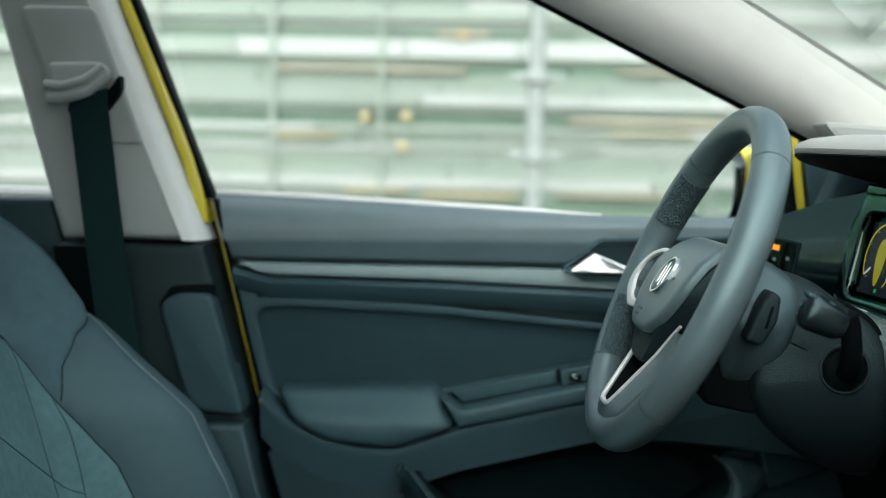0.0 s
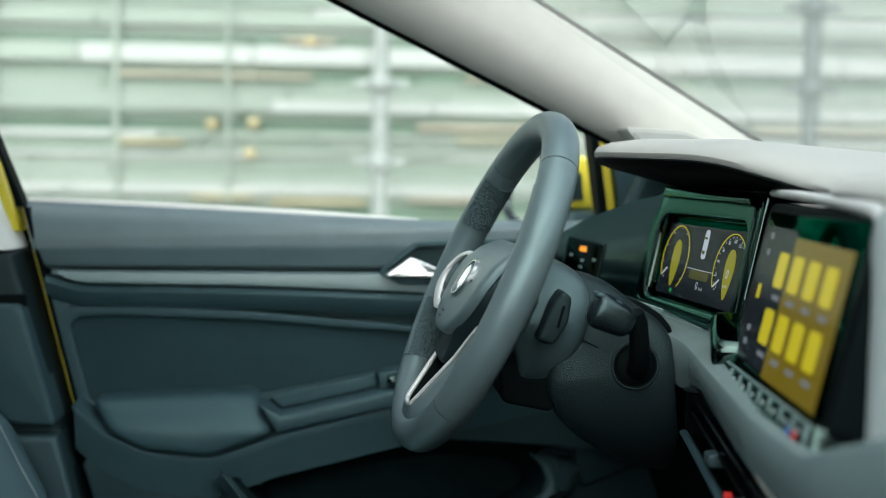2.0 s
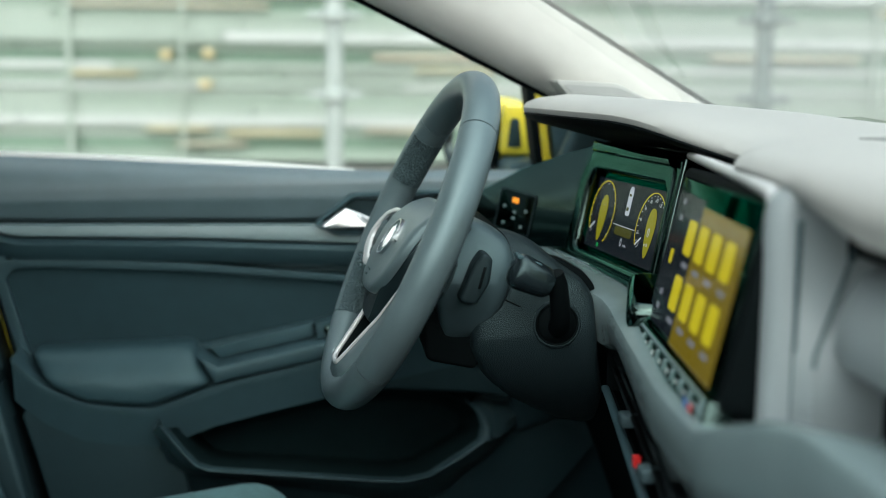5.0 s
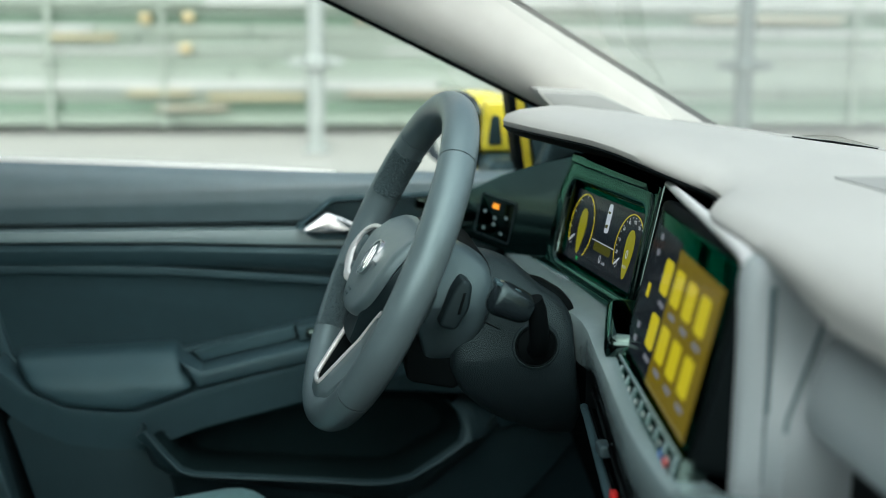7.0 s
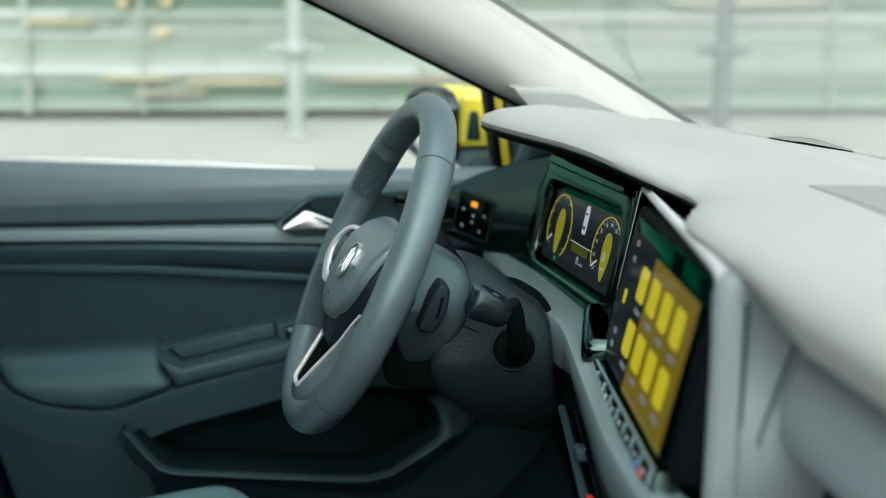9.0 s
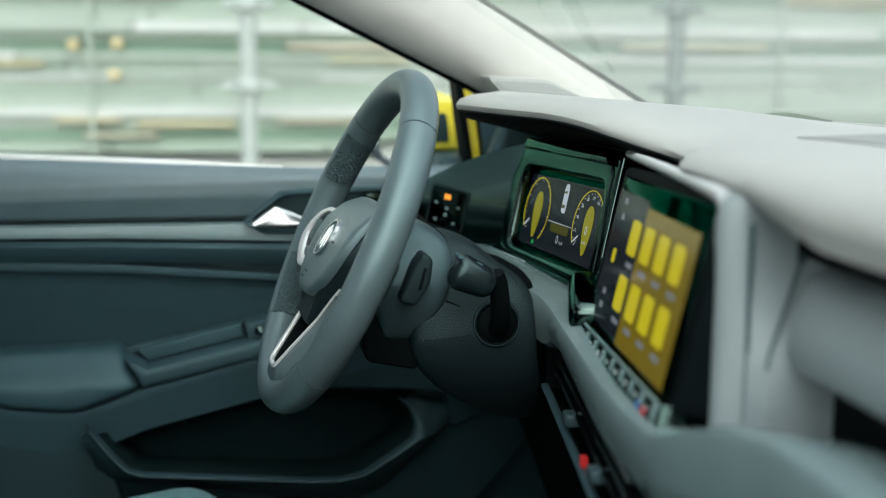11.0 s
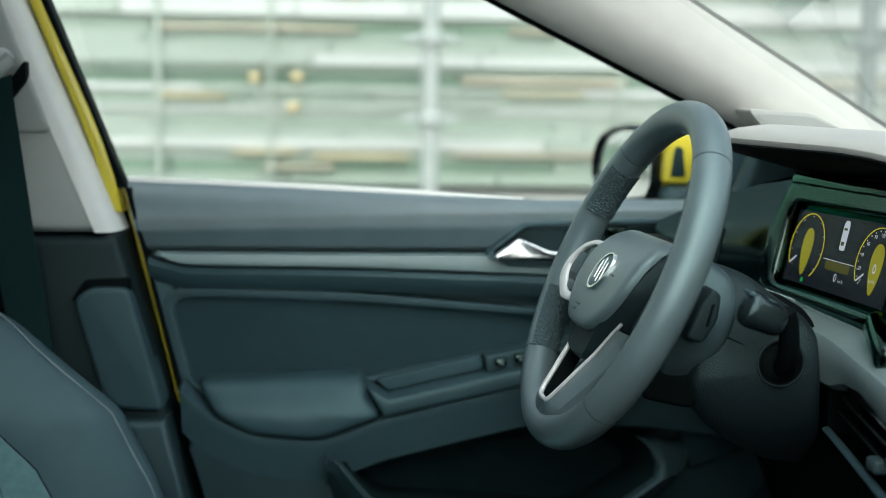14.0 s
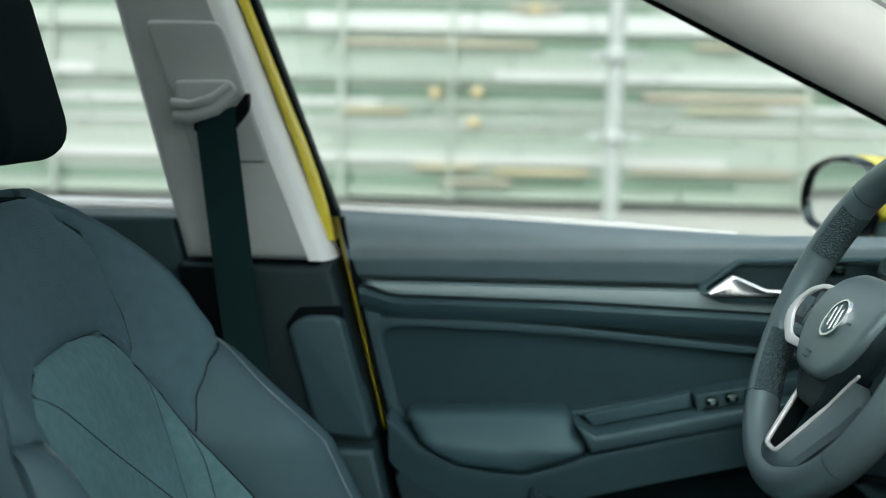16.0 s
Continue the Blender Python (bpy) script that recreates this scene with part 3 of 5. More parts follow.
    part("armrest", dome(arm, (-0.055, 0.663), ((1.0, 1.645), (1.0, 1.584), (0.992, 1.574), (0.975, 1.567), (0.945, 1.562), (0.89, 1.5585), (0.80, 1.557), (0.62, 1.556), (0.40, 1.556), (0.2, 1.556)), lambda x, z: 14.0 * max(0.0, z - 0.648) ** 2), M_ARM, door, "padded slate armrest")
    line = [(-0.188, 0.684), (-0.172, 0.668), (-0.150, 0.650), (-0.105, 0.628), (-0.060, 0.621), (-0.018, 0.619), (0.020, 0.631), (0.062, 0.647), (0.150, 0.669), (0.240, 0.691), (0.460, 0.742)]
    fine = [(lerp(k, *enumerate_pairs(line, 0)), lerp(k, *enumerate_pairs(line, 1))) for k in span(0, len(line) - 1, 70)]
    rows = [[(x, y, z + dz) for y, dz in ((1.620, 0.008), (1.575, 0.006), (1.5665, 0.002), (1.5660, -0.003), (1.5675, -0.010), (1.5695, -0.020), (1.5715, -0.031), (1.5735, -0.042), (1.5755, -0.052))] for x, z in fine]
    part("lower_rail", thick(sheet(rows), 0.006), M_PLASTIC, door, "slate rail curving under the armrest")
    lip = [(0.040, 0.690), (0.061, 0.653), (0.24, 0.694), (0.46, 0.744), (0.46, 0.761), (0.25, 0.717), (0.19, 0.704), (0.066, 0.675)]
    part("grab_rail", prism(lip, 1.560, 1.632, 0.005), M_PLASTIC, door)
    part("grab_pad", prism(rounded([(0.052, 0.691), (0.066, 0.677), (0.187, 0.705), (0.183, 0.722)], 0.004), 1.604, 1.64, 0.006), M_ARM, door)
    part("switch_panel", prism(rounded([(0.191, 0.704), (0.188, 0.724), (0.36, 0.760), (0.37, 0.743)], 0.003), 1.588, 1.64, 0.003), M_PLASTIC, door)
    for x, z in ((0.207, 0.7185), (0.231, 0.724), (0.255, 0.729), (0.279, 0.734)):
        b = part("window_switch", block((x, 1.583, z), (0.015, 0.016, 0.010), 0.003), M_GLOSS, door)
        part("mark", block((x, 1.5745, z), (0.005, 0.001, 0.003), 0), M_STRIP, b)
    # map pocket: a tray that stands out from the door, its lip low in front and its mouth open at the top
    hole = [(0.008, 1.500, 0.612), (0.028, 1.495, 0.588), (0.045, 1.495, 0.569), (0.062, 1.495, 0.563), (0.170, 1.495, 0.554), (0.270, 1.495, 0.5455), (0.300, 1.495, 0.545), (0.328, 1.497, 0.550), (0.365, 1.503, 0.571), (0.394, 1.512, 0.588), (0.400, 1.530, 0.600),
            (0.396, 1.555, 0.612), (0.384, 1.580, 0.621), (0.360, 1.594, 0.628), (0.330, 1.598, 0.630), (0.256, 1.600, 0.631), (0.166, 1.600, 0.618), (0.055, 1.590, 0.592), (0.018, 1.570, 0.590)]
    mid = Vector((0.215, 1.56, 0.585))

    def grown(k, dy, dz=0.0, up=1.0):
        out = []
        for x, y, z in hole:
            f = k if y < 1.56 else 1 + (k - 1) * up
            out.append((mid.x + (x - mid.x) * f + (0.022 * (k - 1) / 0.1 if x > 0.36 else 0), y + dy, mid.z + (z - mid.z) * (1 + (f - 1) * 2.2) + dz))
        return out
    lipside = lambda loop: loop[:13]
    part("pocket_rim", thick(sheet([lipside(o) for o in (grown(1.045, 0.010, up=0.0), grown(1.034, 0.002, up=0.0), grown(1.018, -0.002, up=0.0), grown(1.006, -0.001), grown(1.0, 0.004), grown(0.995, 0.012))]), 0.003), M_RIM, door, "slate rim of the map pocket")
    part("pocket_wall", thick(sheet([grown(0.997, 0.008), grown(0.985, 0.05, -0.012), [(x, 1.664, z - 0.030) for x, y, z in grown(0.96, 0)]], closed=True), 0.002), M_FLOCK, door, "black flocked map pocket")
    part("pocket_lining", prism([(-0.02, 0.66), (-0.02, 0.44), (0.46, 0.44), (0.46, 0.66)], 1.660, 1.668), M_FLOCK, door)
    skirt = grown(1.045, 0.010, up=0.0)
    ring = lambda k, y, kz, top: [(max(mid.x + (x - mid.x) * k, -0.012), min(yy + y, 1.612) if yy < 1.56 else 1.612, min(mid.z + (z - mid.z) * (kz if z < mid.z else top), 0.606 if x < 0.05 else 9.0)) for x, yy, z in skirt]
    part("lower_card", thick(sheet([lipside(o) for o in (skirt, ring(1.05, 0.006, 1.20, 1.0), ring(1.12, 0.030, 1.60, 1.0), ring(1.22, 0.075, 2.2, 1.02), ring(1.9, 0.12, 4.6, 1.1))]), 0.004), M_RIM, door, "slate plastic lower door card")
    part("card_back", prism([(-0.16, 0.66), (0.62, 0.72), (0.62, 0.30), (-0.10, 0.30)], 1.668, 1.690), M_CARD, door)
    part("card_top", prism([(-0.158, 0.652), (0.062, 0.650), (0.24, 0.695), (0.60, 0.780), (0.60, 0.61), (0.40, 0.634), (0.256, 0.642), (0.166, 0.630), (0.055, 0.604), (0.010, 0.600), (-0.02, 0.575), (0.02, 0.545), (0.05, 0.40), (0.03, 0.30), (-0.095, 0.30), (-0.168, 0.57), (-0.180, 0.610)], 1.575, 1.640, 0.004), M_RIM, door, "slate lower door panel")
    part("speaker_panel", prism(rounded([(0.452, 0.575), (0.545, 0.610), (0.525, 0.690), (0.430, 0.680)], 0.012), 1.585, 1.62, 0.006), M_CARD, door)
    # shut edge: rubber and paint
    part("edge_seal", prism(strip_between(0.32, 0.93, lambda z: xl(z) + 0.0012, lambda z: xl(z) + 0.0065), 1.612, 1.69, 0.002), M_BLACK, door, "black rubber and deep shade door seal")
    part("edge_paint", prism(strip_between(0.652, 0.93, lambda z: xl(z) - 0.0095, lambda z: xl(z) - lerp(z, (0.652, 0.0080), (0.90, 0.0045))), 1.646, 1.69), M_YELLOW, door, "yellow painted door edge")
    # window frame, pane, waist strips and mirror triangle
    part("window_frame", prism(strip_between(0.93, 1.44, lambda z: lerp(z, (0.93, -0.270), (1.2, -0.377), (1.44, -0.474)), lambda z: lerp(z, (0.93, -0.258), (1.2, -0.366), (1.44, -0.463))), 1.615, 1.645, 0.003), M_BLACK, door, "black window frame seal")
    # the painted glint narrows towards the front
    fade = lambda x: lerp(x, (0.10, 1.0), (0.24, 0.15))
    part("waist_strip", thick(sheet([[(x, 1.6465, waist(x) - 0.002), (x, 1.6475, waist(x) + 0.0045 * fade(x)), (x, 1.655, waist(x) + 0.0055 * fade(x))] for x in span(-0.262, 0.24, 12)]), 0.003), M_WAIST, door, "outer waist strip whitened as sky glint")
    pane = part("window_pane", thick(sheet([[(-0.265 + 0.78 * s - (0.11 * k if s == 0 else 0.9 * k * 0.48 * s), 1.668 - 0.045 * k, 0.915 + 0.46 * k) for k in (0, 0.5, 1)] for s in (0, 0.5, 1)]), 0.003), M_WINDOW, door, "clear side window")
    pane.visible_shadow = False
    part("mirror_triangle", prism([(0.490, 1.022), (0.545, 0.992), (0.55, 0.91), (0.508, 0.91)], 1.64, 1.69, 0.004), M_PLASTIC, door, "dark mirror triangle")
    part("frame_post", prism([(0.474, 1.03), (0.487, 1.026), (0.506, 0.90), (0.493, 0.90)], 1.645, 1.69, 0.002), M_YELLOW, door, "yellow window post")
    part("post_seal", prism([(0.464, 1.034), (0.475, 1.03), (0.494, 0.90), (0.484, 0.90)], 1.64, 1.69, 0.002), M_BLACK, door)


driver_door()


def door_mirror():
    mi = thing("door_mirror", "yellow door mirror with black rim outside the driver's window", "mirror")
    turn = Matrix(((-0.272, 0.962, 0, 0.452), (0.962, 0.272, 0, 1.775), (0, 0, 1, 0), (0, 0, 0, 1)))
    face = rounded([(0.0, 0.930), (0.002, 0.988), (0.022, 1.005), (0.070, 1.013), (0.122, 1.009), (0.166, 0.993), (0.187, 0.965), (0.190, 0.932), (0.170, 0.905), (0.100, 0.893), (0.020, 0.903)], 0.016)
    shape = []
    for k, d in ((1.0, 0.0), (1.02, 0.012), (1.0, 0.040), (0.86, 0.075), (0.55, 0.098)):
        shape.append([turn @ Vector((0.095 + (u - 0.095) * k if u > 0.03 else u + 0.004 * (1 - k), d, 0.955 + (z - 0.955) * k)) for u, z in face])
    part("housing", sheet(shape, closed=True, caps=True), M_YELLOW, mi, "yellow mirror housing")
    small = [(0.097 + (u - 0.097) * 0.90, 0.955 + (z - 0.955) * 0.84) for u, z in face]
    rim = [[turn @ Vector((u, d, z)) for u, z in o] for o, d in ((face, 0.006), (face, -0.012), ([(0.095 + (u - 0.095) * 0.97, 0.955 + (z - 0.955) * 0.95) for u, z in face], -0.018), (small, -0.012), (small, 0.004))]
    part("rim", sheet(rim, closed=True), M_GLOSSK, mi, "black mirror rim")
    part("glass", sheet([[turn @ Vector((u, d, z)) for u, z in small] for d in (-0.009, 0.002)], closed=True, caps=True), M_MIRROR, mi, "silvered mirror glass")
    # inner end of the housing with the lamp window, facing the car
    part("inner_cap", prism(rounded([(0.448, 0.932), (0.452, 1.004), (0.492, 1.004), (0.498, 0.932)], 0.008), 1.752, 1.79, 0.006, 4), M_YELLOW, mi, "yellow inner end of the housing")
    part("lamp_window", prism(rounded([(0.457, 0.943), (0.461, 0.980), (0.465, 0.985), (0.473, 0.982), (0.477, 0.943)], 0.003), 1.7495, 1.76, 0.001), M_CARD, mi, "dark side lamp window")
    part("foot", block((0.478, 1.745, 0.912), (0.06, 0.16, 0.034), 0.012), M_PLASTIC, mi)


door_mirror()


# ---- seat belt and seat ----
def seat_belt():
    belt = thing("seat_belt", "black seat belt hanging from its pillar guide", "seat belt")
    pts = [(-0.398, 1.545, 1.062), (-0.396, 1.540, 1.04), (-0.371, 1.530, 0.858), (-0.356, 1.524, 0.767), (-0.322, 1.51, 0.52)]
    rows = [[(x - 0.0235, y, z - 0.004), (x - 0.012, y - 0.001, z), (x + 0.012, y - 0.001, z), (x + 0.0235, y, z + 0.004)] for x, y, z in pts]
    part("webbing", thick(sheet(rows), 0.0015), M_WEB, belt)
    part("slot", prism(rounded([(-0.362, 1.084), (-0.361, 1.060), (-0.380, 1.036), (-0.428, 1.034), (-0.425, 1.052), (-0.378, 1.062)], 0.006), 1.556, 1.575, 0.003), M_BLACK, belt)
    part("guide", prism(rounded([(-0.447, 1.095), (-0.385, 1.097), (-0.375, 1.086), (-0.385, 1.074), (-0.41, 1.062), (-0.442, 1.054)], 0.008), 1.538, 1.572, 0.012, 4), M_BPIL, belt, "light grey belt guide")
    part("guide_lip", tube([(-0.444, 1.536, 1.052), (-0.425, 1.532, 1.052), (-0.395, 1.532, 1.062), (-0.374, 1.540, 1.083)], 0.008, 12), M_BPIL, belt)
    part("guide_lip", tube([(-0.447, 1.534, 1.068), (-0.425, 1.530, 1.066), (-0.398, 1.530, 1.074), (-0.378, 1.538, 1.090)], 0.006, 12), M_BPIL, belt)


seat_belt()


def driver_seat():
    seat = thing("driver_seat", "slate driver's seat with grey-green quilted backrest insert", "car seat")
    yc = 1.268

    half = lambda z: lerp(z, (0.40, 0.174), (0.63, 0.166), (0.70, 0.151), (0.75, 0.142), (0.777, 0.132), (0.800, 0.112), (0.818, 0.090), (0.828, 0.068), (0.84, 0.062))
    wing = lambda z: lerp(z, (0.785, 0.131), (0.80, 0.143), (0.833, 0.150), (0.90, 0.150), (0.925, 0.143), (0.942, 0.112), (0.970, 0.045))
    top = lambda z: lerp(z, (0.78, 0.258), (0.84, 0.246), (0.87, 0.227), (0.903, 0.197), (0.925, 0.170), (0.947, 0.133), (0.960, 0.098), (0.970, 0.060))
    edge = lambda z: lerp(z, (0.40, 0.262), (0.62, 0.272), (0.74, 0.266), (0.80, 0.256))
    mid = lambda z: lerp(z, (0.70, 0.152), (0.742, 0.166), (0.776, 0.192), (0.790, 0.224), (0.798, 0.252))
    cord = lambda z: lerp(z, (0.42, 0.226), (0.633, 0.216), (0.764, 0.218), (0.795, 0.232))
    soft = lambda f: lambda z: sum(f(z + q) for q in (-0.012, -0.006, 0.0, 0.006, 0.012)) / 5
    top, edge, cord = soft(top), soft(edge), soft(cord)
    # the cover is cut wider on the side away from the door
    wider = lambda z: lerp(z, (0.42, 0.0), (0.70, 0.018), (0.78, 0.040), (0.84, 0.052))
    halves = {1: half, -1: lambda z: half(z) + wider(z)}
    wings = {1: wing, -1: lambda z: max(half(max(z, 0.785)) + wider(z) + 0.001, min(wing(z) + 0.045, top(z) - 0.012))}
    mids = {1: mid, -1: lambda z: max(mid(z), halves[-1](z) + 0.001)}
    seams = {s: [(0.0110, 0.0070, [(halves[s](z), z) for z in span(0.40, 0.832, 40)]),
                 (0.0200, 0.0130, [(wings[s](z), z) for z in span(0.785, 0.95, 24)]),
                 (0.0110, 0.0070, [(mids[s](z), z) for z in span(0.70, 0.798, 16)]),
                 (0.0045, 0.0045, [(cord(z), z) for z in span(0.42, 0.795, 20)])] for s in (1, -1)}
    crown = lambda q: 0.830 + 0.006 * (1 - abs(2 * q - 1)) - 0.006 * max(0.0, abs(2 * q - 1) - 0.7) / 0.3

    def sunk(u, z, s):
        """How deep the seams draw the cover in."""
        deep = 0.0
        for depth, width, line in seams[s]:
            near = 1.0
            for (a, b), (c, d) in zip(line, line[1:]):
                k = max(0.0, min(1.0, ((u - a) * (c - a) + (z - b) * (d - b)) / ((c - a) ** 2 + (d - b) ** 2 + 1e-12)))
                near = min(near, math.hypot(u - a - (c - a) * k, z - b - (d - b) * k))
            deep = max(deep, depth * math.exp(-near / width))
        if z > 0.815:
            w = halves[s](0.832)
            deep = max(deep, 0.0110 * math.exp(-abs(z - crown(0.5 + 0.5 * min(u / w, 1.0))) / 0.010) * max(0.0, min(1.0, (w + 0.025 - u) / 0.02)))
        return deep

    def skin(y, z):
        """Front of the backrest at a width and height."""
        u, s = abs(y - yc), 1 if y > yc else -1
        base = lerp(z, (0.40, -0.30), (0.60, -0.375), (0.69, -0.408), (0.78, -0.442), (0.84, -0.468), (0.93, -0.504), (0.952, -0.517), (0.970, -0.545))
        rise = lerp(z, (0.40, 0.16), (0.60, 0.165), (0.68, 0.155), (0.74, 0.108), (0.80, 0.066), (0.85, 0.046), (0.90, 0.024), (0.97, 0.0))
        t = max(0.0, min(1.0, (u - 0.120) / 0.105 if s > 0 else (u - 0.150) / 0.090))
        t = t * t * (3 - 2 * t)
        over = max(0.0, (u - 0.235) / 0.04)
        return base + rise * t * (1.0 if s > 0 else 0.50) - 0.06 * over * over - sunk(u, z, s)

    def patch(name, z0, z1, left, right, mat, label="", nz=40, ny=22):
        rows = []
        for i in range(nz):
            k = 0.5 - 0.5 * math.cos(math.pi * i / (nz - 1))
            row = []
            for j in range(ny):
                q = 0.5 - 0.5 * math.cos(math.pi * j / (ny - 1))
                za = z0(q) if callable(z0) else z0
                zb = z1(q) if callable(z1) else z1
                z = za + (zb - za) * k
                a, b = left(z), right(z)
                y = a + (b - a) * q
                row.append((skin(y, z), y, z))
            rows.append(row)
        return part(name, thick(sheet(rows), 0.014), mat, seat, label)

    patch("insert", 0.42, crown, lambda z: yc - halves[-1](z), lambda z: yc + half(z), M_SUEDE, "grey-green suede insert", nz=60, ny=50)
    patch("upper_cloth", crown, 0.970, lambda z: yc - wings[-1](z), lambda z: yc + wing(z), M_FABRIC, "ribbed slate cloth", ny=50)
    for s in (1, -1):
        h, g, m = halves[s], wings[s], mids[s]
        patch("yoke", 0.785, 0.836, lambda z: yc + s * h(z), lambda z: yc + s * g(z), M_FABRIC, "ribbed slate cloth", nz=24, ny=24)
        patch("shoulder_wing", 0.702, 0.969, lambda z: yc + s * (g(z) if z > 0.785 else h(z)), lambda z: yc + s * (top(z) + 0.004 if z > 0.797 else max(m(z), h(z) + 0.001)), M_FABRIC, "ribbed slate shoulder cloth", nz=64, ny=28)
        patch("side_bolster", 0.40, 0.797, lambda z: yc + s * max(m(z) if z > 0.70 else 0.0, h(z)), lambda z: yc + s * edge(z), M_BOLSTER, "smooth slate side bolster", ny=30, nz=60)
        seam = [(skin(yc + s * cord(z), z) + 0.0010, yc + s * cord(z), z) for z in span(0.42, 0.795, 40)]
        part("piping", tube(seam, 0.0011, 6), M_STITCH, seat, "pale seam piping")
        # dark tubes along the seams paint the shade in their creases
        for f, z0, z1, r in ((g, 0.787, 0.938, 0.0022), (h, 0.44, 0.826, 0.0012), (m, 0.703, 0.790, 0.0012))[:3 if s > 0 else 2]:
            part("cover_seam", tube([(skin(yc + s * f(z), z) + 0.0002, yc + s * f(z), z) for z in span(z0, z1, 40)], r, 6), M_SKIRT, seat, "seam line darkened as crease shade")
        rows = []
        for z in span(0.38, 0.969, 24):
            w = edge(z) if z < 0.79 else top(z)
            b = lerp(z, (0.38, -0.36), (0.83, -0.53), (0.970, -0.585))
            rows.append([(skin(yc + s * w, z) - 0.004, yc + s * w, z), ((skin(yc + s * w, z) + b) / 2, yc + s * (w + 0.006), z), (b + 0.02, yc + s * w, z), (b - 0.02, yc + s * w * 0.85, z), (b - 0.03, yc, z)])
        part("side_panel", thick(sheet(rows), 0.01), M_BOLSTER, seat)
    # quilting: two steep seams and one slanting across them
    for path in (((0.780, 0.131), (0.750, 0.126), (0.701, 0.119), (0.642, 0.107), (0.50, 0.080)), ((0.707, 0.147), (0.669, 0.146), (0.631, 0.143), (0.50, 0.130)), ((0.815, -0.150), (0.793, -0.113), (0.734, -0.040), (0.667, 0.049), (0.60, 0.140))):
        line = [(skin(yc + q, z) + 0.0001, yc + q, z) for z, q in ((z, lerp(z, *reversed(path))) for z in span(path[0][0], path[-1][0], 40))]
        part("quilt_seam", tube(line, 0.0009, 8), M_ARM, seat)
    under = [[(skin(yc + q * 0.262, z) - 0.013, yc + q * 0.262, z) for q in span(-1, 1, 40)] for z in span(0.40, 0.90, 30)]
    part("foam", thick(sheet(under), 0.01), M_FABRIC, seat)
    # headrest on two bars
    hr = block((-0.572, yc, 1.110), (0.10, 0.225, 0.205), 0.045, 6)
    for v in hr.verts:
        v.co.x -= 0.30 * (v.co.z - 1.105)
        v.co.y = yc + (v.co.y - yc) * (1.0 - 0.8 * (1.105 - v.co.z) * (1 if v.co.z < 1.105 else 0))
    part("headrest", hr, M_REST, seat, "dark padded headrest")
    for s in (1, -1):
        part("headrest_bar", tube([(-0.565, yc + s * 0.03, 0.95), (-0.580, yc + s * 0.03, 1.05)], 0.006, 10), M_CHROME, seat)
    cu = block((-0.10, yc, 0.435), (0.54, 0.50, 0.20), 0.07, 6)
    for v in cu.verts:
        v.co.z += 0.16 * (v.co.x + 0.10) + 0.012 * math.cos((v.co.y - yc) * 18)
    part("cushion", cu, M_SUEDE, seat, "grey-green seat cushion")
    part("seat_base", block((-0.12, yc, 0.35), (0.46, 0.40, 0.18), 0.03), M_BLACK, seat)


driver_seat()


# ---- steering wheel ----
LEANW, YAWW = radians(24.0), radians(4.3)
WHEEL = facing((0.2828, 1.2595, 0.8784), (math.sin(YAWW), -math.cos(YAWW), 0), (math.sin(LEANW) * math.cos(YAWW), math.sin(LEANW) * math.sin(YAWW), math.cos(LEANW)))


TIP = Matrix(((1, 0, 0, 0), (0.13, 1, 0.08, 0.0010), (0, 0, 1, -0.006), (0, 0, 0, 1)))


def rim_point(q, r=0.1685):
    x, z = r * math.cos(q), r * math.sin(q)
    return Vector((x, 0, z))


def rim_rows(q0, q1, n, grow=0.0):
    rows = []
    for q in span(q0, q1, n):
        p = rim_point(q)
        t = (rim_point(q + 0.01) - rim_point(q - 0.01)).normalized()
        o = Vector((t.z, 0, -t.x))
        a, b = 0.0165 + grow, 0.0185 + grow
        rows.append([p + o * (a * math.cos(k)) + Vector((0, b * math.sin(k), 0)) for k in (2 * math.pi * j / 20 for j in range(20))])
    return rows


def hub_depth(z):
    """How far the airbag cover stands towards the driver at a height."""
    return lerp(z, (-0.064, -0.0215), (-0.024, -0.0172), (-0.004, -0.0148), (0.0155, -0.0100), (0.032, -0.001), (0.048, 0.012))


